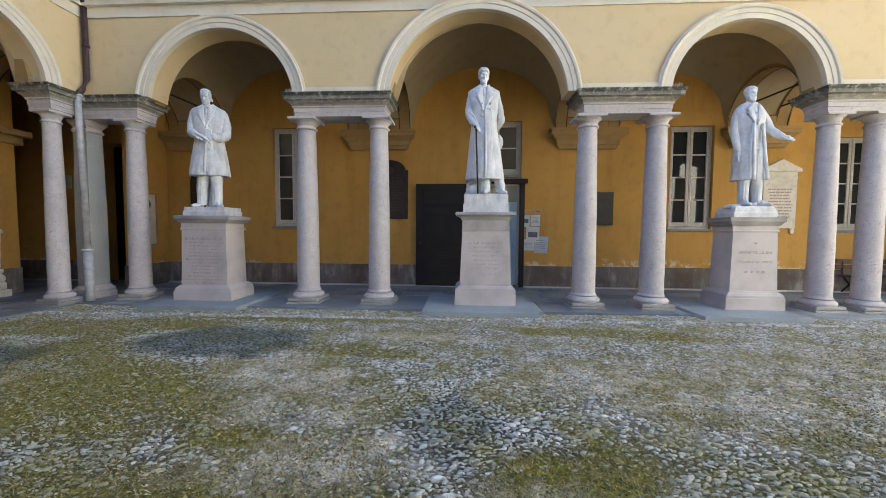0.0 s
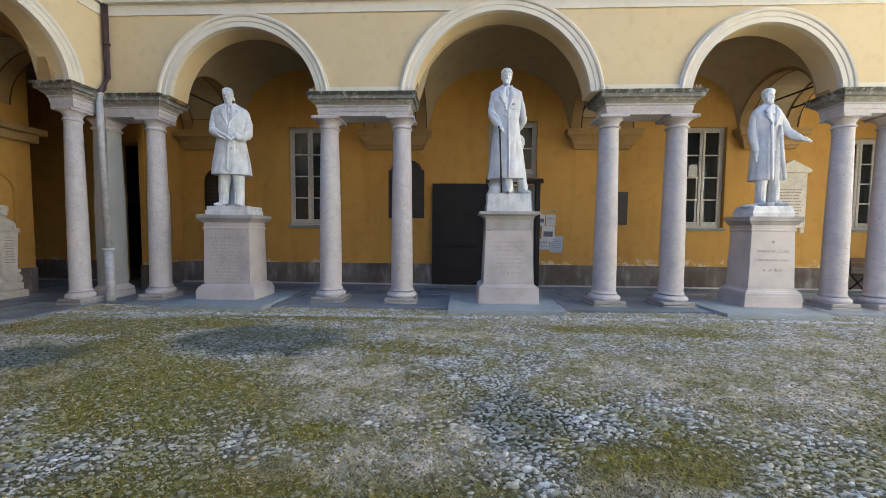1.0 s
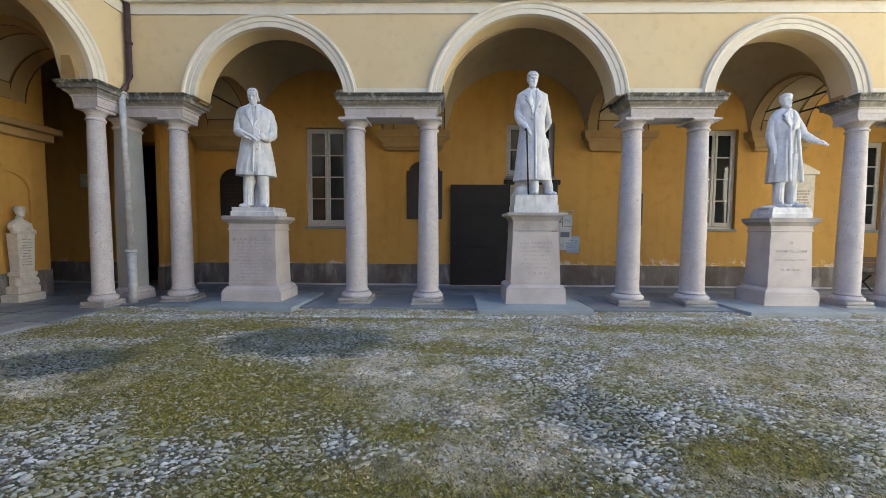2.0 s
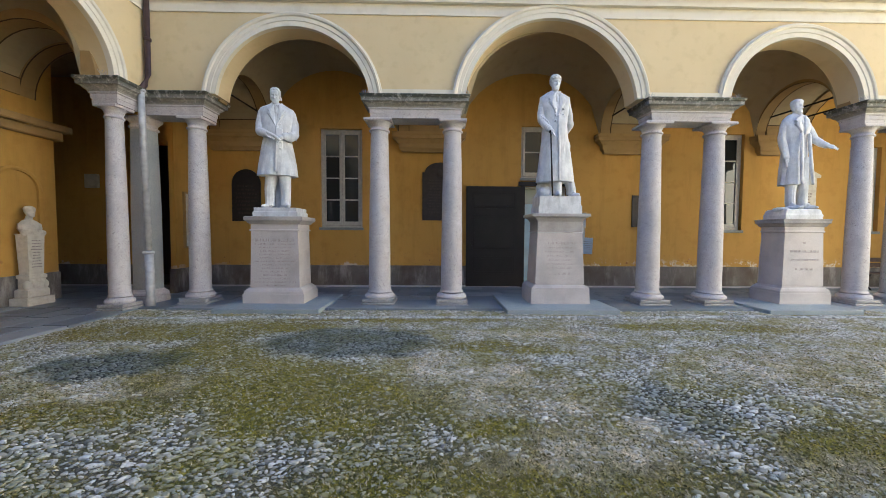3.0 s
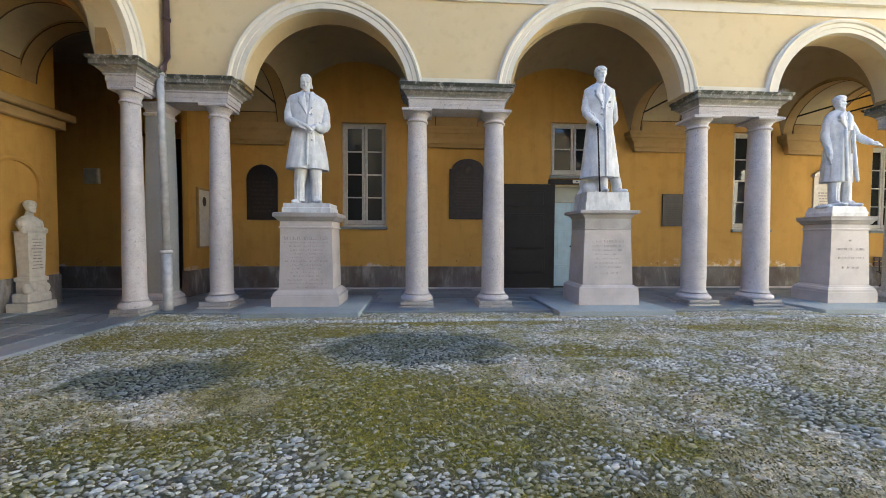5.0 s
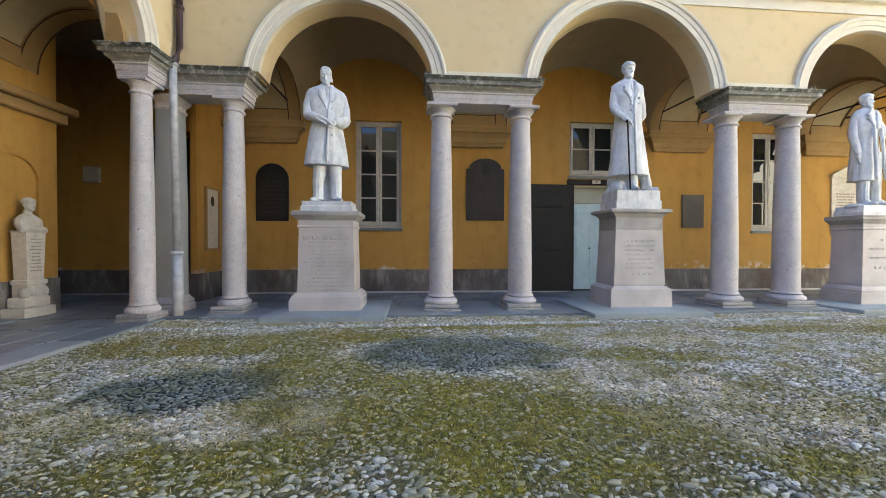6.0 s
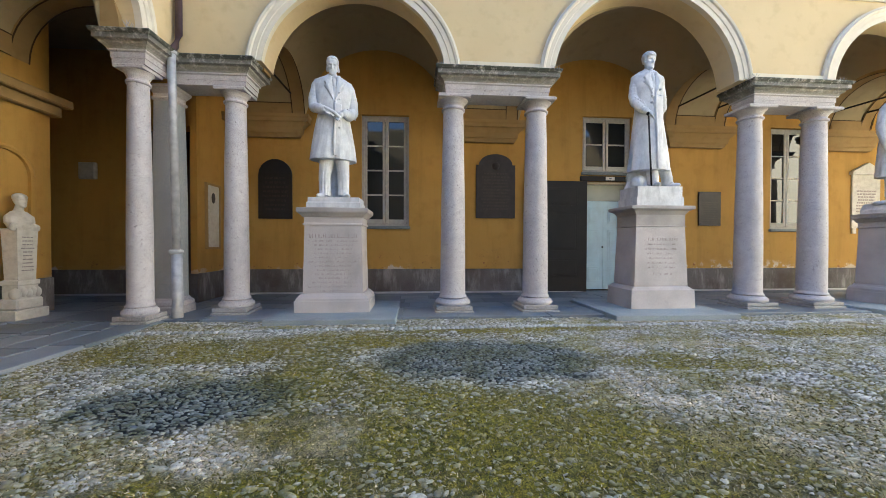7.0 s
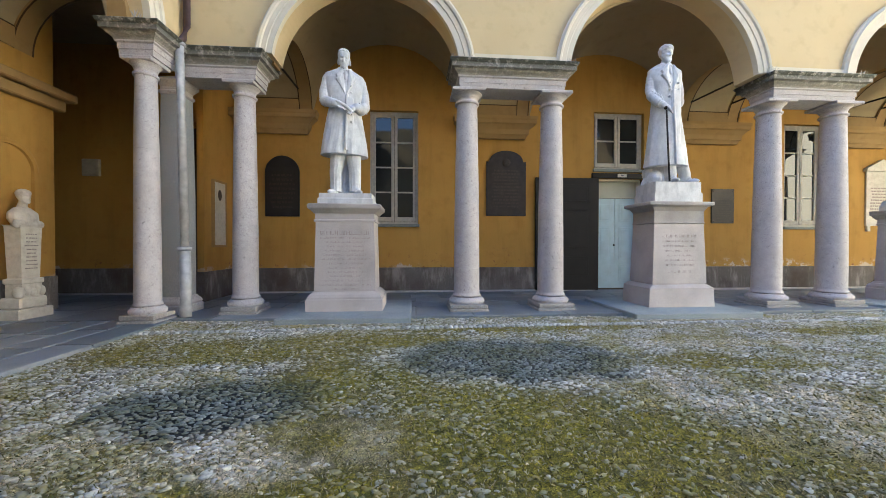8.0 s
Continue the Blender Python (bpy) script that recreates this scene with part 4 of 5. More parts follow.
put_limb(bm, [(-0.15, -0.30, 1.345), (0.0, -0.335, 1.27), (0.09, -0.315, 1.21)], (0.020, 0.024, 0.018))
put_flap(bm, [(-0.12, 1.36), (0.02, 1.30), (0.09, 1.22), (0.03, 1.20), (-0.10, 1.29)], 0.6, 0.30, 0.018)
for k in range(5):
    put_limb(bm, [(0.22 + 0.03 * k, -0.19 + 0.03 * k, 1.39 - 0.005 * k), (0.26 + 0.025 * k, -0.17 + 0.035 * k, 1.28)], (0.013, 0.013))
    put_limb(bm, [(-0.23 - 0.025 * k, -0.19 + 0.035 * k, 1.42), (-0.27 - 0.02 * k, -0.16 + 0.035 * k, 1.345)], (0.013, 0.013))
for x0, x1, y in ((-0.11, -0.15, -0.03), (0.13, 0.155, -0.10)):
    put_loft(bm, [(x1, y - 0.02, 0.05, 0.088, 0.105), (x1, y, 0.14, 0.092, 0.10), (x1, y, 0.35, 0.098, 0.10), (x0, y * 0.6, 0.62, 0.125, 0.13), (x0, 0, 0.80, 0.135, 0.14)], 5, 0.075, x0 * 30)
put_shoe(bm, -0.17, -0.05, -28)
put_shoe(bm, 0.17, -0.13, 14)
put_loft(bm, [(0.02, 0.16, 0.0, 0.17, 0.13), (0.02, 0.15, 0.35, 0.12, 0.10), (0.02, 0.13, 0.75, 0.11, 0.10)], 6, 0.05, 2)
put_flap(bm, [(0.0, 1.46), (0.12, 1.44), (0.115, 1.24), (0.105, 0.70), (0.06, 0.66), (0.0, 0.66)], 0.36, 0.235, 0.012)
for z in (1.62, 1.52, 1.20, 1.08):
    put_ball(bm, (0.085, -0.225 - (0.03 if z < 1.3 else 0), z), 0.017)
put_limb(bm, [(-0.24, -0.10, 1.27), (0, -0.205, 1.25), (0.24, -0.10, 1.27)], (0.012, 0.012, 0.012))
statue(bm, (P1X - 0.06, YP + 0.02, 1.832, 0, 0, 16), "white marble statue in a frock coat with joined forearms", 1.03)

# figure in an ankle-length overcoat, leaning on a cane
bm = bmesh.new()
put_head(bm, (-0.03, -0.045, 2.00), 8, 0.070, -0.035, nod=3, thick=0.022, seed=2)
put_loft(bm, [(0.01, 0, 0.27, 0.365, 0.27), (0.01, 0, 0.50, 0.335, 0.25), (0.0, 0, 0.80, 0.295, 0.22), (-0.01, 0, 1.10, 0.25, 0.19), (-0.01, 0, 1.30, 0.232, 0.175)], 5, 0.026, 2.1)
put_loft(bm, [(-0.01, 0, 1.24, 0.232, 0.175), (-0.01, 0, 1.42, 0.245, 0.18), (-0.02, 0, 1.56, 0.265, 0.185), (-0.02, 0.01, 1.68, 0.30, 0.165), (-0.02, 0.015, 1.765, 0.295, 0.145), (-0.03, 0.02, 1.815, 0.21, 0.125), (-0.04, 0.03, 1.86, 0.125, 0.10)])
put_lapels(bm, 1.79, 1.40, -0.178, 0.115, -0.02)
put_limb(bm, [(0.0, -0.19, 1.40), (0.01, -0.24, 0.80), (0.01, -0.275, 0.30)], (0.020, 0.018, 0.018))
for z in (1.52, 1.42, 1.32):
    put_ball(bm, (0.10, -0.185, z), 0.02)
    put_ball(bm, (-0.055, -0.195, z), 0.02)
put_sleeve(bm, [(-0.25, 0.02, 1.67), (-0.29, 0.0, 1.45), (-0.285, -0.04, 1.36)], (0.078, 0.078, 0.075), 5)
put_sleeve(bm, [(-0.285, -0.04, 1.36), (-0.23, -0.14, 1.24), (-0.175, -0.22, 1.16)], (0.078, 0.07, 0.055), 6)
put_hand(bm, (-0.17, -0.23, 1.16), (0.25, -0.5, -0.5))
put_sleeve(bm, [(0.215, 0.03, 1.67), (0.285, 0.07, 1.45), (0.305, 0.10, 1.33)], (0.078, 0.078, 0.076), 7)
put_sleeve(bm, [(0.315, 0.10, 1.33), (0.26, 0.18, 1.22), (0.18, 0.23, 1.16)], (0.08, 0.07, 0.06), 8)
put_ball(bm, (0.28, 0.20, 0.94), (0.075, 0.05, 0.13), (0, 12, 0))
put_ball(bm, (0.25, 0.22, 0.94), (0.13, 0.03, 0.16), (0, 12, 0))
for k in range(4):
    put_limb(bm, [(-0.30 + 0.03 * k, -0.10 - 0.03 * k, 1.41 - 0.03 * k), (-0.24 + 0.02 * k, -0.12 - 0.03 * k, 1.33 - 0.03 * k)], (0.013, 0.013))
for x, y in ((0.02, -0.11), (0.31, -0.06)):
    put_loft(bm, [(x, y, 0.05, 0.085, 0.10), (x, y, 0.16, 0.092, 0.10), (x * 0.8, y * 0.7, 0.36, 0.10, 0.11)])
put_shoe(bm, 0.02, -0.14, -8)
put_shoe(bm, 0.31, -0.09, 24)
for k in range(6):
    put_ball(bm, (-0.22 + 0.05 * (k % 3), 0.06 + 0.05 * k - 0.1, 0.09 + 0.03 * k), (0.12, 0.12, 0.10), (20 * k, 15 * k, 40 * k))
put_loft(bm, [(-0.1, 0.10, 0.0, 0.26, 0.2), (-0.06, 0.1, 0.2, 0.2, 0.16), (-0.02, 0.08, 0.4, 0.16, 0.13)], 5, 0.08, 1)
put_flap(bm, [(-0.01, 1.42), (0.13, 1.40), (0.14, 1.10), (0.10, 0.60), (0.06, 0.32), (-0.01, 0.31)], 0.33, 0.215, 0.012)
statue(bm, (P2X + 0.06, YP + 0.02, 2.094), "white marble statue in an ankle-length overcoat with a cane", 1.09)
cane = bmesh.new()
add_tube(cane, [(-0.115, -0.33, 0.012), (-0.16, -0.30, 1.10)], [0.015, 0.014], 10)
put_ball(cane, (-0.163, -0.30, 1.12), (0.03, 0.045, 0.03))
cane = tagged(done("walking_cane", cane, M_IRON, smooth=True), "dark bronze walking cane in the marble hand", "cane")
cane.matrix_basis = pose(P2X + 0.06, YP + 0.02, 2.094) @ Matrix.Diagonal((1.08, 0.85, 1.13, 1))

# figure with an open coat and an outstretched arm
bm = bmesh.new()
put_head(bm, (-0.03, -0.04, 1.975), 14, 0.095, -0.04, burns=-0.11, thick=0.017, seed=3)
put_loft(bm, [(0.03, 0.04, 0.48, 0.29, 0.23), (0.02, 0.03, 0.75, 0.275, 0.215), (0, 0.02, 1.05, 0.25, 0.19), (0, 0.01, 1.28, 0.225, 0.17)], 5, 0.04, 0.3, 0.12)
put_loft(bm, [(0, 0.01, 1.22, 0.225, 0.17), (0, 0, 1.40, 0.24, 0.175), (0, 0, 1.54, 0.265, 0.18), (0, 0.01, 1.65, 0.295, 0.155), (-0.01, 0.015, 1.73, 0.275, 0.135), (-0.02, 0.02, 1.785, 0.20, 0.12), (-0.03, 0.03, 1.84, 0.12, 0.10)])
put_lapels(bm, 1.77, 1.40, -0.18, 0.11)
put_limb(bm, [(-0.05, -0.20, 1.42), (-0.06, -0.235, 0.95), (-0.05, -0.26, 0.50)], (0.03, 0.032, 0.034))
put_limb(bm, [(0.13, -0.18, 1.42), (0.17, -0.20, 0.95), (0.24, -0.20, 0.50)], (0.03, 0.034, 0.036))
put_sleeve(bm, [(-0.235, 0.02, 1.64), (-0.27, 0.03, 1.40), (-0.265, 0.02, 1.30)], (0.078, 0.076, 0.075), 9)
put_sleeve(bm, [(-0.265, 0.02, 1.30), (-0.25, -0.03, 1.12), (-0.235, -0.06, 1.0)], (0.077, 0.068, 0.052), 10)
put_hand(bm, (-0.235, -0.06, 1.0), (0.05, -0.1, -1))
put_sleeve(bm, [(0.235, 0.01, 1.64), (0.325, -0.03, 1.46), (0.345, -0.06, 1.36)], (0.078, 0.076, 0.075), 11)
put_sleeve(bm, [(0.345, -0.06, 1.36), (0.40, -0.18, 1.25), (0.43, -0.26, 1.20)], (0.076, 0.068, 0.055), 12)
put_hand(bm, (0.44, -0.27, 1.19), (0.6, -0.55, -0.28))
for x0, x1, y in ((-0.07, -0.08, -0.03), (0.11, 0.14, -0.07)):
    put_loft(bm, [(x1, y - 0.02, 0.05, 0.075, 0.095), (x1, y, 0.15, 0.085, 0.095), (x1, y, 0.35, 0.09, 0.095), (x0, y, 0.60, 0.11, 0.12), (x0, y, 1.0, 0.11, 0.13)], 5, 0.08, x0 * 40)
put_shoe(bm, -0.09, -0.09, -6)
put_shoe(bm, 0.16, -0.12, 32)
put_loft(bm, [(0.20, 0.14, 0.0, 0.14, 0.12), (0.18, 0.13, 0.3, 0.11, 0.1), (0.12, 0.1, 0.62, 0.1, 0.1)], 6, 0.06, 2)
for k in range(5):
    put_ball(bm, (-0.30 + 0.10 * k, -0.05 + 0.06 * (k % 2), 0.0), (0.14, 0.16, 0.05), (0, 10 * k, 33 * k))
statue(bm, (P3X + 0.08, YP + 0.02, 1.885), "white marble statue in an open coat with one arm held out", 1.01)

# ------------------------------------------------------------ windows and door
def window(n, x0, x1, z0, z1, rows, label):
    w = thing("window_%d" % n, ((x0 + x1) / 2, YB, z0), label, "window", "", "structure")
    hw, h = (x1 - x0) / 2, z1 - z0
    y = 0.10
    fr = bmesh.new()
    add_box(fr, -hw, -hw + 0.055, y, y + 0.09, 0, h)
    add_box(fr, hw - 0.055, hw, y, y + 0.09, 0, h)
    add_box(fr, -hw + 0.055, hw - 0.055, y, y + 0.09, h - 0.055, h)
    add_box(fr, -hw + 0.055, hw - 0.055, y, y + 0.09, 0, 0.055)
    frame_part = part("window_frame", fr, M_WINDOW_PAINT, w)
    part("window_sill", box(-hw - 0.03, hw + 0.03, -0.05, y + 0.02, -0.07, 0.0, 0.008), M_SLAB, w, "grey stone sill")
    for s in (-1, 1):
        a, c = (-hw + 0.06, -0.006) if s < 0 else (0.006, hw - 0.06)
        bm = bmesh.new()
        lo, hi = 0.06, h - 0.06
        yy = y - 0.015
        add_box(bm, a, a + 0.065, yy, yy + 0.05, lo, hi, 0.006)
        add_box(bm, c - 0.065, c, yy, yy + 0.05, lo, hi, 0.006)
        add_box(bm, a + 0.065, c - 0.065, yy, yy + 0.05, hi - 0.07, hi)
        add_box(bm, a + 0.065, c - 0.065, yy, yy + 0.05, lo, lo + 0.10)
        p0, p1 = lo + 0.10, hi - 0.07
        for k in range(1, rows):
            z = p0 + (p1 - p0) * k / rows
            add_box(bm, a + 0.065, c - 0.065, yy + 0.005, yy + 0.045, z - 0.016, z + 0.016)
        sash = part("sash", bm, M_WINDOW_PAINT, w)
        for k in range(rows):
            za, zb = p0 + (p1 - p0) * k / rows, p0 + (p1 - p0) * (k + 1) / rows
            bm = bmesh.new()
            t1, t2 = random.uniform(-0.004, 0.004), random.uniform(-0.004, 0.004)
            v = [bm.verts.new(q) for q in ((a + 0.06, yy + 0.025 + t1, za), (c - 0.06, yy + 0.025 - t1, za), (c - 0.06, yy + 0.025 - t1 + t2, zb), (a + 0.06, yy + 0.025 + t1 + t2, zb))]
            bm.faces.new(v)
            part("pane", bm, M_GLASS, sash)
    return w


WIN = "weathered cream two-leaf window with dark reflecting panes"
for n, (w4, rows) in enumerate(zip(WINDOWS, (4, 2, 4, 4))):
    window(n + 1, *w4, rows, WIN if rows == 4 else "short cream two-leaf window above the dark door lintel")

x0, x1, zlo, zhi = DOOR
door = thing("door_1", (0, YB, FLOOR), "dark portal with one folded panelled leaf and pale inner doors", "door", "", "structure")
fr = bmesh.new()
add_box(fr, x0 - 0.17, x1 + 0.19, -0.05, 0.10, 2.68, 2.80, 0.01)
part("lintel", fr, M_DARK_WOOD, door)
for a, c in ((x0 - 0.11, x0), (x1, x1 + 0.12)):
    part("jamb", box(a, c, -0.04, 0.12, 0, 2.68, 0.008), M_DARK_WOOD, door)


def panelled_leaf(bm, a, c, y, z0, z1, panels, depth, rim=0.13, proud=True):
    """A leaf with raised fields: panels of (low, high) as parts of the height."""
    add_box(bm, a, c, y, y + depth, z0, z1)
    for lo, hi in panels:
        za, zb = z0 + (z1 - z0) * lo, z0 + (z1 - z0) * hi
        ya = y - 0.012
        add_box(bm, a + rim, c - rim, ya, y + 0.002, za, zb, 0.010)
        add_box(bm, a + rim + 0.05, c - rim - 0.05, ya - 0.010, ya + 0.002, za + 0.05, zb - 0.05, 0.008)


bm = bmesh.new()
panelled_leaf(bm, -1.70, -0.24, -0.10, 0.02, 2.66, [(0.13, 0.30), (0.37, 0.72), (0.78, 0.94)], 0.055, 0.17)
leaf = part("leaf", bm, M_DARK_WOOD, door, "dark brown panelled leaf folded back on the wall")
knob = bmesh.new()
put_ball(knob, (-1.58, -0.13, 1.12), 0.028)
part("knob", knob, M_IRON, leaf, smooth=True)
part("reveal", box(x0 - 0.02, x0 + 0.03, 0.10, 0.45, 0, 2.66), M_TRIM, door, "plastered side of the doorway")
part("reveal", box(x1 - 0.03, x1 + 0.06, 0.10, 0.45, 0, 2.66), M_TRIM, door)
part("soffit", box(x0 + 0.03, x1 - 0.03, 0.10, 0.45, 2.64, 2.68), M_TRIM, door)
part("transom", box(x0 + 0.03, x1 - 0.03, 0.24, 0.29, 2.24, 2.64), plain("pale_green_board", (0.42, 0.43, 0.36), 0.6, 0, 0.1, 3), door, "pale green transom board")
for a, c in ((x0 + 0.035, 0.415), (0.425, x1 - 0.035)):
    bm = bmesh.new()
    panelled_leaf(bm, a, c, 0.25, 0.02, 2.23, [(0.08, 0.26), (0.31, 0.68), (0.74, 0.94)], 0.05, 0.10)
    il = part("inner_leaf", bm, M_PALE_DOOR, door, "pale blue panelled inner door")
bm = bmesh.new()
put_ball(bm, (0.385, 0.21, 1.08), 0.022)
part("handle", bm, M_IRON, il, smooth=True)
plate = tagged(done("name_plate", box(0.31, 0.53, YB - 0.075, YB - 0.053, 2.64, 2.72, 0.004), M_MARBLE_PLAQUE), "small white enamel plate on the door lintel", "plate")
part("lettering", box(0.39, 0.45, YB - 0.078, YB - 0.074, 2.665, 2.695), M_INK, plate)

# dark doorway in the corner
dd = thing("door_2", ((DARK_DOOR[0] + DARK_DOOR[1]) / 2, YB + 2.54, FLOOR), "dark closed double door in the shaded corner", "door", "", "structure")
bm = bmesh.new()
hw = (DARK_DOOR[1] - DARK_DOOR[0]) / 2
for s in (-1, 1):
    bm = bmesh.new()
    panelled_leaf(bm, min(0.006 * s, hw * s), max(0.006 * s, hw * s), 0, 0, 2.25 - FLOOR, [(0.08, 0.3), (0.36, 0.66), (0.72, 0.95)], 0.06, 0.16)
    part("leaf", bm, M_DARK_WOOD, dd)
box_lamp = thing("junction_box", (-11.4, YB - 0.06, 2.48), "pale grey electrical box high in the shaded corner", "box")
part("case", box(-0.17, 0.17, -0.02, 0.06, 0, 0.36, 0.012), M_WINDOW_PAINT, box_lamp)
part("lid", box(-0.15, 0.15, -0.032, -0.018, 0.02, 0.34, 0.006), M_WINDOW_PAINT, box_lamp)


# ------------------------------------------------------------ plaques
def text_rows(bm, x0, x1, z_top, z_low, n, y, fill=0.75, h=0.45, seed=1, gap=0.5):
    """Rows of short plain bars in place of lettering."""
    rnd = random.Random(seed)
    step = (z_top - z_low) / n
    for k in range(n):
        z = z_top - step * (k + 0.5)
        half = (x1 - x0) / 2 * rnd.uniform(fill, 1.0)
        mid = (x0 + x1) / 2
        x = mid - half
        while x < mid + half:
            w = rnd.uniform(0.6, 2.2) * step * h
            add_box(bm, x, min(x + w, mid + half), y - 0.002, y + 0.004, z - step * h / 2, z + step * h / 2)
            x += w + step * h * gap * rnd.uniform(0.6, 1.6)


def plaque(name, x0, x1, z0, z1, material, label, top="", letters=M_LETTER, rows=9, seed=1):
    p = thing(name, ((x0 + x1) / 2, YB, z0), label, "plaque")
    hw, h = (x1 - x0) / 2, z1 - z0
    if top == "arch":
        s = h * 0.83
        pts = [(-hw, 0), (hw, 0), (hw, s), (hw - 0.07, s)] + arc(0, s, hw - 0.07, 0, 180, 18)[1:-1] + [(-hw + 0.07, s), (-hw, s)]
        rise = (h - s) / (hw - 0.07)
        pts = [(x, z if z <= s else s + (z - s) * rise) for x, z in pts]
    elif top == "round":
        s = h - hw
        pts = [(-hw, 0), (hw, 0), (hw, s)] + arc(0, s, hw, 0, 180, 20)[1:-1] + [(-hw, s)]
    else:
        pts = [(-hw, 0), (hw, 0), (hw, h), (-hw, h)]
    part("slab", prism(pts, -0.035, 0.01), material, p)
    bm = bmesh.new()
    text_rows(bm, -hw * 0.75, hw * 0.75, h * 0.72, h * 0.12, rows, -0.036, seed=seed)
    tagged(part("lettering", bm, letters, p), kind="stuff")
    return p


M_DULL = plain("dull_letters", (0.055, 0.042, 0.035), 0.7, 0, 0.2, 20)
pa = plaque("memorial_plaque", -2.86, -1.92, 1.70, 3.22, M_SLATE, "dark slate memorial plaque with an arched top", "arch", M_DULL, 12, 3)
bm = bmesh.new()
put_ball(bm, (0, -0.03, 1.24), (0.10, 0.03, 0.10))
part("medallion", bm, M_DULL, pa, "worn round relief", True)
plaque("memorial_plaque", -7.83, -7.09, 1.65, 3.00, plain("black_slate", (0.012, 0.011, 0.011), 0.45, 0, 0.3, 9), "black round-topped slate plaque", "round", M_SLATE, 8, 4)
sq = plaque("memorial_plaque", 2.74, 3.32, 1.56, 2.40, M_SLATE, "small square dark slate plaque", "", M_DULL, 9, 5)
for sx in (-0.25, 0.25):
    for sz in (0.05, 0.79):
        b2 = bmesh.new()
        put_ball(b2, (sx, -0.036, sz), 0.014)
        part("stud", b2, M_IRON, sq, smooth=True)
pd = plaque("memorial_plaque", 6.93, 7.72, 1.52, 2.90, M_MARBLE_PLAQUE, "cream marble plaque with a small pediment", "", M_LETTER, 11, 6)
bm = bmesh.new()
add_prism(bm, [(-0.45, 1.38), (0.45, 1.38), (0.45, 1.45), (0, 1.68), (-0.45, 1.45)], -0.09, 0.01)
part("pediment", bm, M_MARBLE_PLAQUE, pd)
for s in (-0.33, 0.33):
    part("bracket", box(s - 0.05, s + 0.05, -0.05, 0.0, -0.14, 0.0, 0.01), M_MARBLE_PLAQUE, pd)
fp = thing("framed_plaque", (-8.50, 8.75, 0.97), "cream plaque with a dark emblem on the side wall", "plaque")
part("slab", box(0, 0.035, -0.22, 0.22, 0.03, 1.31), M_MARBLE_PLAQUE, fp)
fb = bmesh.new()
for a in ((-0.25, -0.21, 0, 1.34), (0.21, 0.25, 0, 1.34)):
    add_box(fb, 0, 0.05, a[0], a[1], a[2], a[3])
add_box(fb, 0, 0.05, -0.21, 0.21, 0, 0.04)
add_box(fb, 0, 0.05, -0.21, 0.21, 1.30, 1.34)
part("frame", fb, M_CORBEL, fp)
eb = bmesh.new()
put_ball(eb, (0.035, 0, 1.05), (0.012, 0.07, 0.11))
part("emblem", eb, M_DULL, fp, smooth=True)

# ------------------------------------------------------------ notices
board = thing("notice_strip", (0, YB, 0), "thin wooden strip above pinned notices", "strip")
part("strip", box(1.00, 1.54, -0.02, 0.0, 1.86, 1.96, 0.004), plain("notice_wood", (0.42, 0.27, 0.10), 0.6, 0, 0.2, 8), board)
part("lettering", box(1.40, 1.51, -0.023, -0.019, 1.89, 1.92), M_INK, board)


def notice(x0, x1, z0, z1, tilt, seed, picture=0, material=M_PAPER, depth=0.006, label="white printed notice pinned to the wall"):
    p = thing("notice", ((x0 + x1) / 2, YB - depth, (z0 + z1) / 2, 0, tilt, 0), label, "notice", "notices beside the door")
    hw, hh = (x1 - x0) / 2, (z1 - z0) / 2
    bm = bmesh.new()
    n = 6
    rows = [[bm.verts.new((hw * (2 * i / n - 1), -0.006 * math.sin(3.1 * i / n + seed) * (j == 0), hh * (2 * j - 1))) for i in range(n + 1)] for j in range(2)]
    for i in range(n):
        bm.faces.new((rows[0][i], rows[0][i + 1], rows[1][i + 1], rows[1][i]))
    bmesh.ops.solidify(bm, geom=bm.faces[:], thickness=0.0015)
    part("sheet", bm, material, p)
    bm = bmesh.new()
    if picture:
        add_box(bm, -hw * 0.7, hw * 0.7, -0.0095, -0.0075, -hh * 0.35, hh * 0.30)
        put_ball(bm, (0.01, -0.008, 0.0), (hw * 0.4, 0.003, hh * 0.25))
    else:
        text_rows(bm, -hw * 0.85, hw * 0.85, hh * 0.6, -hh * 0.5, 5, -0.0085, 0.6, 0.28, seed)
    tagged(part("print", bm, M_INK if picture == 1 else plain("pale_ink", (0.36, 0.38, 0.42), 0.7, 0, 0.1, 20), p), kind="stuff")
    return p


notice(1.01, 1.24, 1.51, 1.82, 1, 1, 1)
notice(1.26, 1.51, 1.53, 1.82, -1, 2, 0, depth=0.006)
notice(1.15, 1.49, 1.11, 1.52, 1, 3, 1, depth=0.016)
notice(1.02, 1.14, 1.21, 1.36, 0, 4, 0, plain("orange_paper", (0.6, 0.32, 0.1), 0.7, 0, 0.05, 6), label="small orange notice pinned to the wall")
notice(1.01, 1.36, 0.90, 1.19, 0, 5, 0, depth=0.010)
notice(1.37, 1.71, 0.83, 1.27, 3, 6, 0, plain("bluish_paper", (0.66, 0.74, 0.86), 0.7, 0, 0.03, 6), label="bluish printed notice hanging slightly askew")

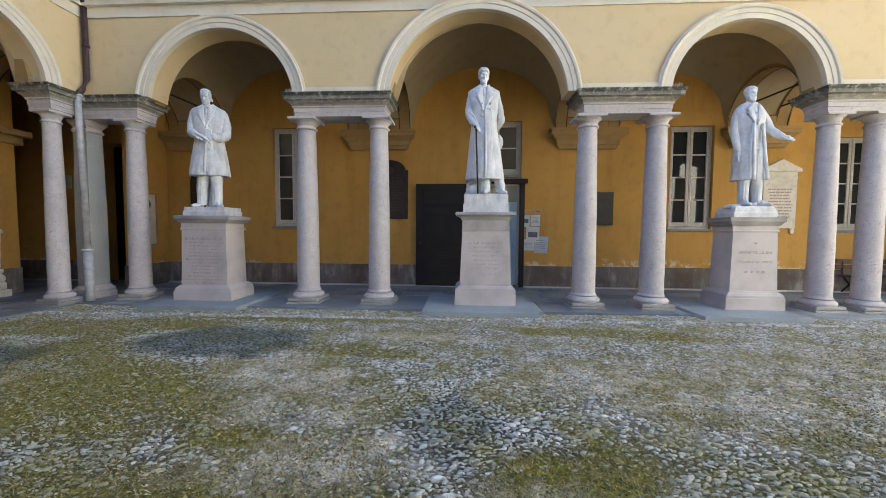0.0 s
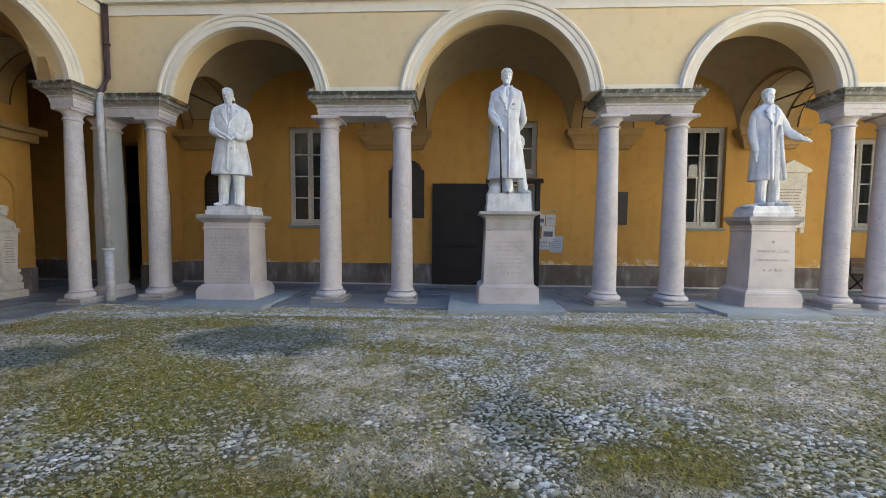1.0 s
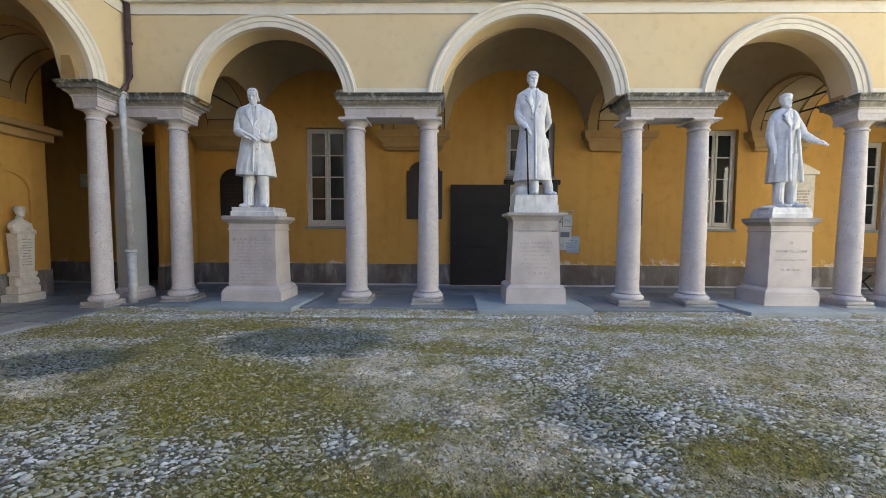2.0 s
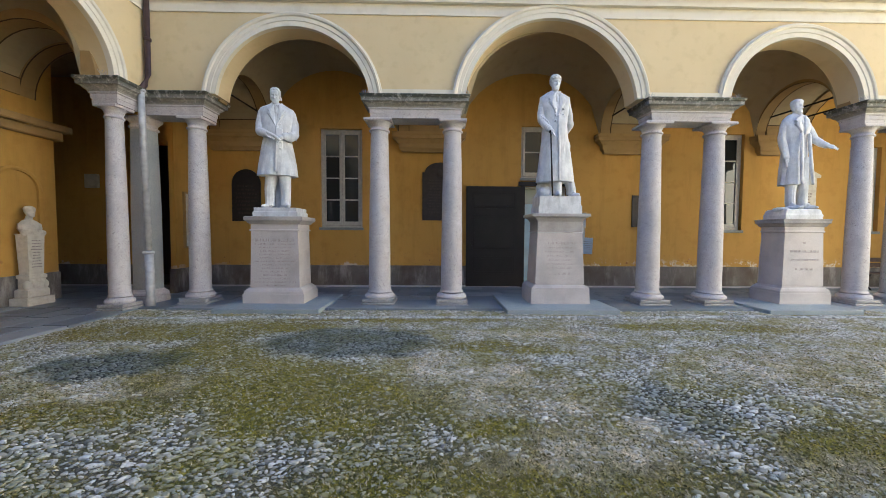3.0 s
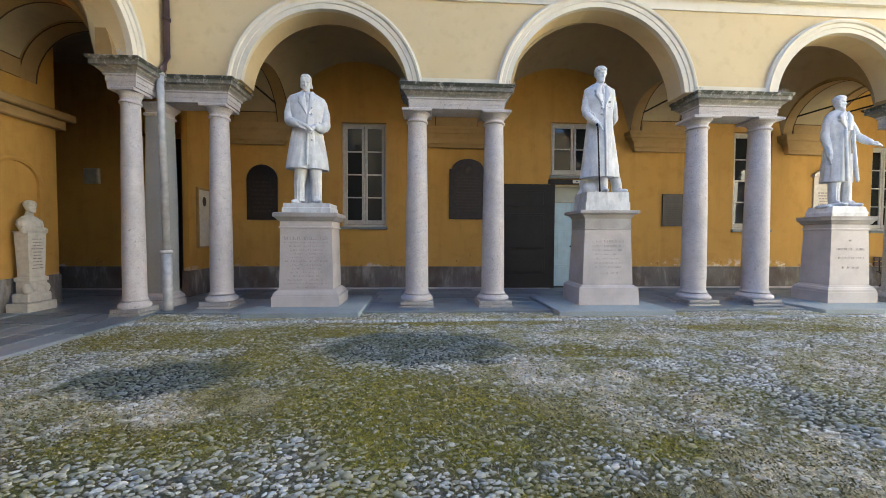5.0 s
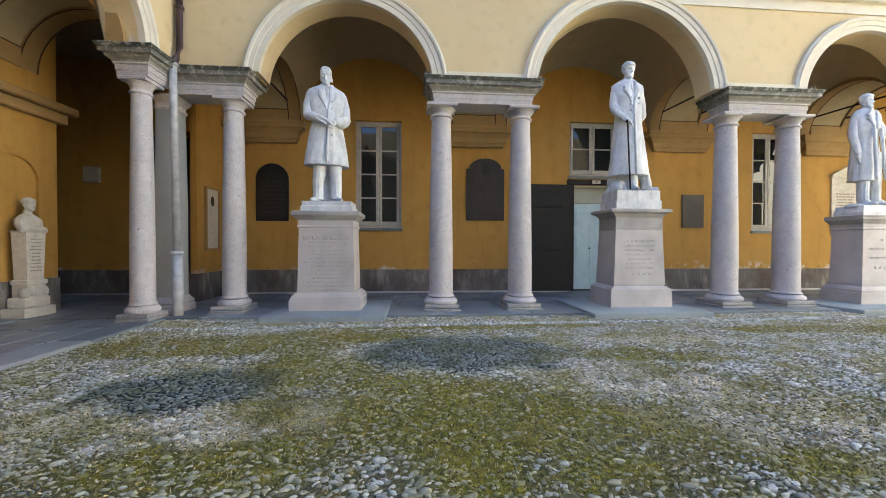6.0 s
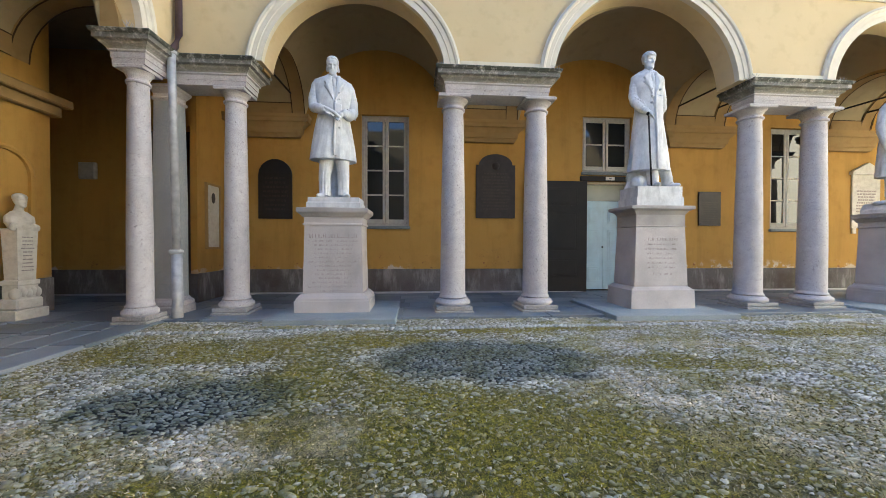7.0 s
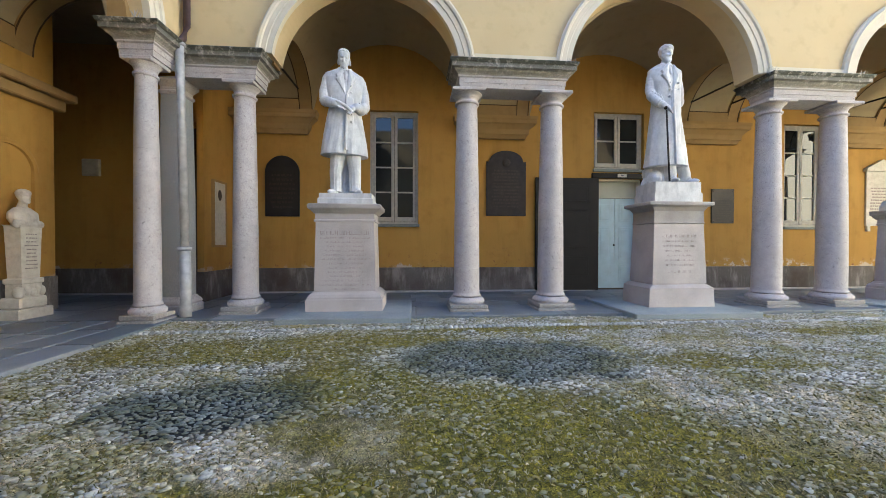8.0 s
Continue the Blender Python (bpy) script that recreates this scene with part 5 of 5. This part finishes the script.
# ------------------------------------------------------------ inscriptions on the pedestals
M_CARVED = plain("carved_letters", (0.33, 0.285, 0.27), 0.85, 0, 0.25, 30)
for ob in [o for o in scene.objects if o.name.startswith("statue_pedestal")]:
    die = [c for c in ob.children if c.name.startswith("die")][0]
    bm = bmesh.new()
    x = ob.matrix_basis.translation.x
    k = SLIM[1 if x < -3 else 2 if x < 3 else 3]
    def slope(z, f0, f1):
        return -k * DEEP * (f0 + (f1 - f0) * (z - 0.3) / 1.0)
    rise = RISE[1 if x < -3 else 2 if x < 3 else 3]
    rnd = random.Random(int(x * 10))
    if x < -3:
        lines, f0, f1 = [(1.21 - 0.0 * k, 0.055 if k == 0 else 0.026, 0.40) for k in range(1)], 0.50, 0.475
        lines += [(1.135 - 0.066 * k, 0.026, rnd.uniform(0.22, 0.41)) for k in range(13)]
    elif x < 3:
        lines, f0, f1 = [(1.08, 0.045, 0.30)] + [(1.0 - 0.072 * k, 0.026, rnd.uniform(0.18, 0.32)) for k in range(6)] + [(0.54, 0.040, 0.20)], 0.475, 0.435
    else:
        lines, f0, f1 = [(1.16, 0.035, 0.02), (1.0, 0.045, 0.32), (0.84, 0.03, 0.34), (0.66, 0.04, 0.22)], 0.485, 0.45
    for z, h, half in lines:
        y, z = slope(z, f0, f1), z * rise
        half *= k
        u = -half
        while u < half:
            w = h * rnd.uniform(0.35, 0.8)
            if rnd.random() < 0.85:
                kind = rnd.randrange(3)
                if kind != 1:
                    add_box(bm, u, u + h * 0.2, y - 0.003, y + 0.004, z - h / 2, z + h / 2)
                if kind != 0:
                    add_box(bm, u, u + w * 0.9, y - 0.0035, y + 0.004, z - h / 2, z - h / 2 + h * 0.22)
                if kind == 2:
                    add_box(bm, u + w * 0.7, u + w * 0.9, y - 0.004, y + 0.004, z - h / 2, z + h / 2)
            u += w + h * 0.22
    tagged(part("inscription", bm, M_CARVED, die, "faded carved lettering"), kind="stuff")

# ------------------------------------------------------------ downpipe, tie rods, spikes
dp = thing("downpipe", (XL + 0.34, Y0 - 0.10, 0), "brown copper downpipe over a grey iron lower section", "pipe")
part("upper_pipe", add_tube(bmesh.new(), [(-0.03, 0.05, 6.3), (-0.03, 0.05, 4.35), (-0.02, -0.05, 4.12), (-0.01, -0.16, 3.98)], 0.05, 14), M_COPPER, dp, "brown copper pipe", True)
part("lower_pipe", add_tube(bmesh.new(), [(-0.01, -0.16, 3.98), (0.0, -0.16, 3.5), (0.02, -0.12, 0.94)], 0.056, 14), M_GREY_PIPE, dp, "grey iron pipe", True)
part("foot_pipe", add_tube(bmesh.new(), [(0.02, -0.12, 0.96), (0.03, -0.12, 0.2), (0.03, -0.13, FLOOR - 0.04)], [0.075, 0.075, 0.08], 14), M_GREY_PIPE, dp, "rusty grey cast-iron foot", True)
for z, r, y in ((0.96, 0.095, -0.12), (3.97, 0.085, -0.16), (5.0, 0.062, 0.05)):
    part("collar", add_lathe(bmesh.new(), [(r * 0.85, z - 0.03), (r, z - 0.02), (r, z + 0.02), (r * 0.8, z + 0.03)], 16, (0.015 if z < 3 else -0.02, y, 0)), M_GREY_PIPE if z < 4 else M_COPPER, dp, smooth=True)

for c, hp in RIBS[:4]:
    for s in (-hp + 0.28, hp - 0.28):
        if c < -7 and s < 0:
            continue
        rod = thing("tie_rod", (c + s, 0, 0), "black iron tie rod across the arcade", "tie rod", "tie rods across the arcade")
        part("rod", add_tube(bmesh.new(), [(0, Y1 - 0.02, 4.40), (0, YB + 0.02, 4.46)], 0.02, 8), M_IRON, rod)
        part("anchor", box(-0.05, 0.05, Y1 - 0.03, Y1 + 0.015, 4.30, 4.50, 0.01), M_IRON, rod)


def spikes(x0, x1, y, z, where_to):
    s = thing("bird_spikes", where_to, "thin steel bird spikes on the cornice", "spikes", "bird spikes on the cornices")
    bm = bmesh.new()
    rnd = random.Random(int(x0 * 100))
    x = x0
    while x < x1:
        for lean in (-0.05, 0.0, 0.05):
            bar(bm, (x, y, z), (x + rnd.uniform(-0.02, 0.02), y + lean, z + rnd.uniform(0.08, 0.11)), 0.003, 4)
        x += 0.035
    part("spike_row", bm, M_SPIKE, s)
    part("strip", box(x0, x1, y - 0.015, y + 0.015, z - 0.004, z + 0.006), M_SPIKE, s)


for c, hw, _ in PAIRS:
    spikes(c - hw, c - hw + 0.14, Y0 - 0.05, 4.012, MAIN)
    spikes(c + hw - 0.14, c + hw, Y0 - 0.05, 4.012, MAIN)
spikes(SIDE_END, SIDE_END + 0.14, YC - 0.1, 4.012, SIDE)

# ------------------------------------------------------------ bust on its herm in a niche of the side arcade
ny = 6.88
part("niche_moulding", add_sweep_arch(bmesh.new(), ny, 2.15, 0.36, [(0, YB - 0.05), (0.04, YB - 0.06), (0.08, YB - 0.04), (0.08, YB + 0.01), (0, YB + 0.01)], 24), M_OCHRE, wall_niche).matrix_basis = SIDE
for s in (-0.40, 0.40):
    part("niche_moulding", box(ny + s - 0.04, ny + s + 0.04, YB - 0.05, YB + 0.01, 0.50, 2.15), M_OCHRE, wall_niche).matrix_basis = SIDE
part("impost", box(xw - 0.47, xw + 0.22, -10, 7.80, 3.42, 3.56, 0.02), M_CORBEL, wall_niche)
part("impost", box(xw - 0.46, xw + 0.12, -10, 7.70, 3.24, 3.42, 0.02), M_CORBEL, wall_niche)
herm = thing("herm", (xw + 0.24, ny, FLOOR), "pale stone herm with carved base and inscription", "pedestal")
herm.scale = (0.74, 0.74, 0.74)
part("plinth", box(-0.24, 0.24, -0.33, 0.33, 0, 0.20, 0.015), M_MARBLE_PLAQUE, herm)
part("step", box(-0.20, 0.20, -0.26, 0.26, 0.20, 0.42, 0.03), M_MARBLE_PLAQUE, herm)
bm = bmesh.new()
for k in range(5):
    put_ball(bm, (0.10, -0.2 + 0.1 * k, 0.52 + 0.03 * (k % 2)), (0.10, 0.08, 0.12), (0, 0, 30 * k))
part("carving", bm, M_MARBLE_PLAQUE, herm, smooth=True)
sh = part("shaft", add_square_rings(bmesh.new(), [(0.15, 0.19, 0.40), (0.15, 0.19, 0.68), (0.17, 0.21, 0.70), (0.17, 0.21, 0.78), (0.13, 0.17, 0.80), (0.15, 0.20, 1.80), (0.17, 0.22, 1.84)]), M_MARBLE_PLAQUE, herm)
bm = bmesh.new()
text_rows(bm, -0.13, 0.13, 1.70, 0.95, 10, -0.147, 0.6, 0.3, 9)
tx = tagged(part("inscription", bm, M_CARVED, sh), kind="stuff")
tx.matrix_basis = pose(0, 0, 0, 0, 0, 90)
bm = bmesh.new()
put_head(bm, (0, -0.02, 0.58), 0, 0.09, -0.04, burns=-0.12)
put_loft(bm, [(0, 0, 0.0, 0.17, 0.13), (0, 0, 0.14, 0.25, 0.16), (0, 0, 0.26, 0.24, 0.15), (0, 0.02, 0.36, 0.12, 0.10)], 6, 0.05, 1)
for k in range(7):
    put_ball(bm, (-0.22 + 0.073 * k, -0.10, 0.03 + 0.03 * (k % 2)), (0.06, 0.06, 0.08), (0, 30 * k, 0))
bust = done("bust", bm, M_MARBLE_PLAQUE, smooth=True)
r = bust.modifiers.new("carve", "REMESH")
r.mode, r.voxel_size, r.use_smooth_shade = "VOXEL", 0.014, True
bust.matrix_basis = pose(xw + 0.24, ny, FLOOR + 1.83 * 0.74, 0, 0, 90) @ Matrix.Diagonal((0.74, 0.74, 0.74, 1))
tagged(bust, "pale stone bust on a tall herm in a niche", "bust")

# ------------------------------------------------------------ bench beside the far window
bench = thing("bench", (9.5, YB - 0.28, FLOOR), "dark wooden bench with iron legs by the wall", "bench")
M_BENCH = plain("bench_wood", (0.10, 0.06, 0.04), 0.6, 0, 0.3, 10)
for k in range(3):
    part("seat_slat", box(-0.8, 0.8, -0.20 + 0.13 * k, -0.09 + 0.13 * k, 0.42, 0.45, 0.006), M_BENCH, bench)
for k in range(2):
    part("back_slat", box(-0.8, 0.8, 0.20, 0.23, 0.58 + 0.14 * k, 0.69 + 0.14 * k, 0.006), M_BENCH, bench)
for s in (-0.65, 0.65):
    lg = bmesh.new()
    bar(lg, (s, -0.18, 0), (s, 0.2, 0.43), 0.018)
    bar(lg, (s, 0.22, 0), (s, -0.16, 0.43), 0.018)
    bar(lg, (s, 0.19, 0.40), (s, 0.215, 0.83), 0.018)
    part("leg", lg, M_IRON, bench)

# ------------------------------------------------------------ balustrade of the upper gallery
def balustrade(bays, pairs, lo, hi, m, name):
    b2 = thing(name, m, "white stone balustrade along the upper gallery", "balustrade")
    z0 = ZW + 0.46
    y = Y0 + 0.02
    part("bottom_rail", box(lo, hi, y - 0.12, y + 0.14, z0, z0 + 0.14, 0.01), M_TRIM, b2)
    part("top_rail", box(lo, hi, y - 0.13, y + 0.15, z0 + 0.86, z0 + 1.0, 0.02), M_TRIM, b2)
    for c, _, d in pairs:
        for s in (-d, d):
            part("post", box(c + s - 0.24, c + s + 0.24, y - 0.16, y + 0.18, z0 - 0.001, z0 + 0.87, 0.01), M_TRIM, b2)
    prof = [(0.07, 0.0), (0.07, 0.05), (0.045, 0.08), (0.05, 0.12), (0.088, 0.24), (0.085, 0.34), (0.05, 0.50), (0.042, 0.60), (0.06, 0.63), (0.042, 0.66), (0.07, 0.69), (0.07, 0.725)]
    bm = add_lathe(bmesh.new(), prof, 12)
    one = part("baluster", bm, M_TRIM, b2, smooth=True)
    spots = []
    for c, r, _ in bays:
        n = int(2 * r / 0.21)
        for k in range(n + 1):
            spots.append(c - r + 2 * r * k / n)
    one.location = (spots[0], y + 0.01, z0 + 0.138)
    for x in spots[1:]:
        o = one.copy()
        scene.collection.objects.link(o)
        o.location = (x, y + 0.01, z0 + 0.138)


balustrade(BAYS, PAIRS, XL + 0.3, XEND, MAIN, "balustrade")
balustrade(SIDE_BAYS[:2], SIDE_PAIRS[:2], -8.0, YC - 0.3, SIDE, "balustrade")

# ------------------------------------------------------------ paving slabs
def slab_mesh(w, d, seed):
    rnd = random.Random(seed)
    bm = bmesh.new()
    add_box(bm, -w / 2 + 0.006, w / 2 - 0.006, -d / 2 + 0.006, d / 2 - 0.006, -0.06, 0.0, 0.008)
    for v in bm.verts:
        v.co.z += rnd.uniform(-0.003, 0.003)
    me = bpy.data.meshes.new("paving_slab")
    bm.to_mesh(me)
    bm.free()
    me.materials.append(M_SLABS)
    return me


m, nt, b = mat("paving_slab_varied", 0.48)
p = where(nt)
oi = nt.nodes.new("ShaderNodeObjectInfo")
col = ramp(nt, noise_at(nt, p, 70, 4, 0.7), [(0.3, (0.15, 0.17, 0.185)), (0.7, (0.30, 0.325, 0.345))])
col = mix(nt, 0.6, col, ramp(nt, oi.outputs["Random"], [(0.0, (0.10, 0.12, 0.135)), (0.5, (0.20, 0.225, 0.24)), (1.0, (0.34, 0.36, 0.37))]))
col = mix(nt, ramp(nt, noise_at(nt, p, 1.7, 6), [(0.5, (0, 0, 0)), (0.8, (0.6, 0.6, 0.6))]), col, (0.13, 0.125, 0.12))
nt.links.new(col, b.inputs["Base Color"])
bump(nt, b, noise_at(nt, p, 40, 5), 0.2, 0.004)
M_SLABS = m
rnd = random.Random(5)
kinds = {}
def lay(x0, x1, y0, y1, parent, z):
    w, d = round(x1 - x0, 1), round(y1 - y0, 2)
    key = (w, d, rnd.randrange(2))
    if key not in kinds:
        kinds[key] = slab_mesh(w, d, len(kinds))
    o = new("slab", kinds[key])
    o.parent = parent
    o.location = ((x0 + x1) / 2, (y0 + y1) / 2, z + rnd.uniform(-0.003, 0.003))


rows_y = [(6.58, 7.46), (7.46, 7.96), (7.96, 8.44), (8.44, 8.90), (8.90, 9.37)]
for k, (a, c) in enumerate(rows_y):
    x = -13.9 + 0.3 * k
    while x < 10.0:
        w = rnd.choice((0.9, 1.1, 1.3, 1.5)) if k == 0 else rnd.choice((0.6, 0.8, 1.0))
        lay(x, x + w, a, c, pavement, FLOOR)
        x += w
edges_x = [XL + 0.32, XL - 0.10, XL - 0.50, XL - 0.94, XL - 1.38, XL - 1.82, XL - 2.30, XL - 2.76]
for k, (c, a) in enumerate(zip(edges_x, edges_x[1:])):
    y = 2.0 + 0.2 * k
    while y < 6.1:
        w = rnd.choice((0.6, 0.7, 0.8, 1.0)) if k else rnd.choice((0.9, 1.1, 1.3))
        w = w if 6.57 - y - w > 0.35 else 6.57 - y
        lay(a, c, y, y + w, pavement_side, FLOOR)
        y += w

# ------------------------------------------------------------ cobbles
N7 = 6


def pebble(rnd, sx, sy, sz, turn):
    """Vertices of one rounded pebble: foot ring, shoulder ring, top."""
    n = N7
    ca, sa = math.cos(turn), math.sin(turn)
    out = []
    for rr, z in ((1.0, -0.55), (0.93, 0.38), (0.60, 0.86)):
        for i in range(n):
            a = 2 * math.pi * i / n
            w = rr * rnd.uniform(0.82, 1.14)
            u, v = sx * w * math.cos(a), sy * w * math.sin(a)
            out.append((u * ca - v * sa, u * sa + v * ca, z * sz))
    out.append((0, 0, sz * 0.95))
    return out


PEB_FACES = [(r * N7 + i, r * N7 + (i + 1) % N7, (r + 1) * N7 + (i + 1) % N7, (r + 1) * N7 + i) for r in (0, 1) for i in range(N7)] + [(2 * N7 + i, 2 * N7 + (i + 1) % N7, 3 * N7) for i in range(N7)]
def inside(x, y, blobs):
    best = 0.0
    for cx, cy, rx, ry, turn in blobs:
        a = radians(turn)
        u, v = (x - cx) * math.cos(a) + (y - cy) * math.sin(a), -(x - cx) * math.sin(a) + (y - cy) * math.cos(a)
        best = max(best, 1.25 - math.hypot(u / rx, v / ry))
    return min(1.0, max(0.0, best * 2.5))


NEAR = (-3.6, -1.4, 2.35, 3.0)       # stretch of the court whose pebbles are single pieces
rnd = random.Random(11)


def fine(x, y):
    """The wedge of the court in camera view, where the pebbles are small and tight."""
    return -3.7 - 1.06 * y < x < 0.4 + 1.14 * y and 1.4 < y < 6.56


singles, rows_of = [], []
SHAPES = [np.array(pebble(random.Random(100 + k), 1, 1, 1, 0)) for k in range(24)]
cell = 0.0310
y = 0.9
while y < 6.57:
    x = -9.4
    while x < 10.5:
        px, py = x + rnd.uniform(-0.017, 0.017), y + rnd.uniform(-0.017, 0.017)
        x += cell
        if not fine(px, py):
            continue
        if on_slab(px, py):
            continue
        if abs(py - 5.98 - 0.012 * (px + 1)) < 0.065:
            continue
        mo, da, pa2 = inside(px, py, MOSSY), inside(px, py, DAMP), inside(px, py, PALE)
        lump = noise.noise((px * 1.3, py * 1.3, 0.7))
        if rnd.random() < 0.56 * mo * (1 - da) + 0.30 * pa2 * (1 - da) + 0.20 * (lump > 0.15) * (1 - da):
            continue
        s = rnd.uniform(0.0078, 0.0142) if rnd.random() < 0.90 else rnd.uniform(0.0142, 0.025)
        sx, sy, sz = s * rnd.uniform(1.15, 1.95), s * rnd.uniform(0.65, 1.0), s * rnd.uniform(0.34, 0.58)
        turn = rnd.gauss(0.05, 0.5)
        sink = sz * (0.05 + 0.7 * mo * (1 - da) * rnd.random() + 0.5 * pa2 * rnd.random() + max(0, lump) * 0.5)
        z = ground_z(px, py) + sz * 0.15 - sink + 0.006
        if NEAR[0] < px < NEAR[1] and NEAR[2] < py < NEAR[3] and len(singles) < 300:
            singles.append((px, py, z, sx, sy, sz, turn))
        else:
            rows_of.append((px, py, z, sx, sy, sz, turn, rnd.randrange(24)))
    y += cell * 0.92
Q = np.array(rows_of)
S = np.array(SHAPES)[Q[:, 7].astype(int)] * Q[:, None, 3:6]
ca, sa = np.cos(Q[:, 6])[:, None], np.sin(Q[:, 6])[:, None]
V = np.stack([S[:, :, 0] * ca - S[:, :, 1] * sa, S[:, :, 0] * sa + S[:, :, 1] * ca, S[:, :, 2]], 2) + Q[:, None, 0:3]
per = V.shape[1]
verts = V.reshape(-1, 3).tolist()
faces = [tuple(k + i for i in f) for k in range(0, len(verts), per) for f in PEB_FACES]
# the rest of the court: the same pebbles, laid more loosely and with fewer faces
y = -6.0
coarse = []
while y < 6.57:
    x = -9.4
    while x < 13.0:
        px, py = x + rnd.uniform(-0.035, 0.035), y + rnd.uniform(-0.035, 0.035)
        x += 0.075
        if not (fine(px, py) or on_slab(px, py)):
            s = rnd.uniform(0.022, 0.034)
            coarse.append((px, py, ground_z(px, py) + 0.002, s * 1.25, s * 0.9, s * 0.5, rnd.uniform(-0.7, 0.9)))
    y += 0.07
C = np.array(coarse)
base = np.array([(math.cos(a) * r, math.sin(a) * r, z) for r, z in ((1.0, -0.5), (0.7, 0.7)) for a in (0.3, 1.5, 2.9, 4.0, 5.2)])
S2 = base[None] * C[:, None, 3:6]
ca, sa = np.cos(C[:, 6])[:, None], np.sin(C[:, 6])[:, None]
V2 = np.stack([S2[:, :, 0] * ca - S2[:, :, 1] * sa, S2[:, :, 0] * sa + S2[:, :, 1] * ca, S2[:, :, 2]], 2) + C[:, None, 0:3]
k0 = len(verts)
verts += V2.reshape(-1, 3).tolist()
five = [(i, (i + 1) % 5, 5 + (i + 1) % 5, 5 + i) for i in range(5)] + [(5, 6, 7, 8, 9)]
faces += [tuple(k + i for i in f) for k in range(k0, len(verts), 10) for f in five]
me = bpy.data.meshes.new("cobbles")
me.from_pydata(verts, [], faces)
me.shade_smooth()
me.materials.append(M_COBBLE)
cob = new("cobbles", me)
tagged(cob, "small rounded river pebbles set in mossy earth", "cobbles", kind="stuff")
M_COBBLE_ONE = M_COBBLE.copy()
nt = M_COBBLE_ONE.node_tree
oi = nt.nodes.new("ShaderNodeObjectInfo")
for link in list(nt.links):
    if link.from_socket.name == "Random Per Island":
        to = link.to_socket
        nt.links.remove(link)
        nt.links.new(oi.outputs["Random"], to)
shapes = []
for k in range(8):
    me = bpy.data.meshes.new("cobble")
    me.from_pydata(pebble(random.Random(k), 1, 1, 1, 0), [], PEB_FACES)
    me.shade_smooth()
    me.materials.append(M_COBBLE_ONE)
    shapes.append(me)
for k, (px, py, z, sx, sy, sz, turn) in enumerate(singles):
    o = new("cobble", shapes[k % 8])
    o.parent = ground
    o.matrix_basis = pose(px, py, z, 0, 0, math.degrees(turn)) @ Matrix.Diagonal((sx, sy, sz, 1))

# a double course of larger pale pebbles along the arcade
m, nt, b = mat("pale_pebble", 0.7)
g = nt.nodes.new("ShaderNodeNewGeometry")
col = ramp(nt, g.outputs["Random Per Island"], [(0.0, (0.18, 0.18, 0.155)), (0.5, (0.42, 0.42, 0.38)), (1.0, (0.74, 0.74, 0.69))])
col = mix(nt, 0.3, col, ramp(nt, noise_at(nt, where(nt), 90, 4), [(0.3, (0.2, 0.19, 0.15)), (0.7, (0.7, 0.69, 0.64))]))
nt.links.new(col, b.inputs["Base Color"])
verts, faces = [], []
rnd = random.Random(31)
for row in (-0.032, 0.032):
    x = -8.0
    while x < 10.0:
        s = rnd.uniform(0.024, 0.036)
        x += s
        y = 5.98 + 0.012 * (x + 1) + row + rnd.uniform(-0.008, 0.008)
        k = len(verts)
        z = ground_z(x, y) + 0.008
        verts += [(x + u, y + v, z + w) for u, v, w in pebble(rnd, s * 1.02, 0.029, 0.018, rnd.uniform(-0.2, 0.2))]
        faces += [tuple(k + i for i in f) for f in PEB_FACES]
        x += s + 0.004
me = bpy.data.meshes.new("pebble_course")
me.from_pydata(verts, [], faces)
me.shade_smooth()
me.materials.append(m)
tagged(new("pebble_course", me), "double row of pale pebbles along the arcade", "cobbles", kind="stuff")

# ------------------------------------------------------------ dry grass and moss tufts between the pebbles
m, nt, b = mat("dry_grass", 0.85)
g = nt.nodes.new("ShaderNodeNewGeometry")
nt.links.new(ramp(nt, g.outputs["Random Per Island"], [(0.0, (0.10, 0.085, 0.02)), (0.45, (0.17, 0.14, 0.035)), (0.65, (0.36, 0.30, 0.15)), (1.0, (0.60, 0.53, 0.36))]), b.inputs["Base Color"])
rnd = random.Random(23)
verts, faces = [], []
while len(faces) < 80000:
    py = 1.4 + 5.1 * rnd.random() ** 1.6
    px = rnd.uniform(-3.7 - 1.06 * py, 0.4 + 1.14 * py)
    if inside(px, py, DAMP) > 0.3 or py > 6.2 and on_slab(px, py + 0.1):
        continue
    want = 0.25 + 0.6 * inside(px, py, MOSSY) + 1.0 * inside(px, py, PALE) + 0.4 * noise.noise((px * 1.7, py * 1.7, 5.0))
    if rnd.random() > want:
        continue
    a, l = rnd.uniform(0, 6.283), rnd.uniform(0.008, 0.028)
    dx, dy = math.cos(a), math.sin(a)
    z = ground_z(px, py) + 0.002
    w, k = rnd.uniform(0.0008, 0.0018), len(verts)
    up = rnd.uniform(0.004, 0.018)
    verts += [(px - dy * w, py + dx * w, z), (px + dy * w, py - dx * w, z), (px + dx * l * 0.6 + dy * w, py + dy * l * 0.6 - dx * w, z + up), (px + dx * l, py + dy * l, z + up * rnd.uniform(0.3, 1.2))]
    faces.append((k, k + 1, k + 2, k + 3))
me = bpy.data.meshes.new("dry_grass")
me.from_pydata(verts, [], faces)
me.materials.append(m)
tagged(new("dry_grass", me), "fine dry grass and moss between the pebbles", "grass", kind="stuff")
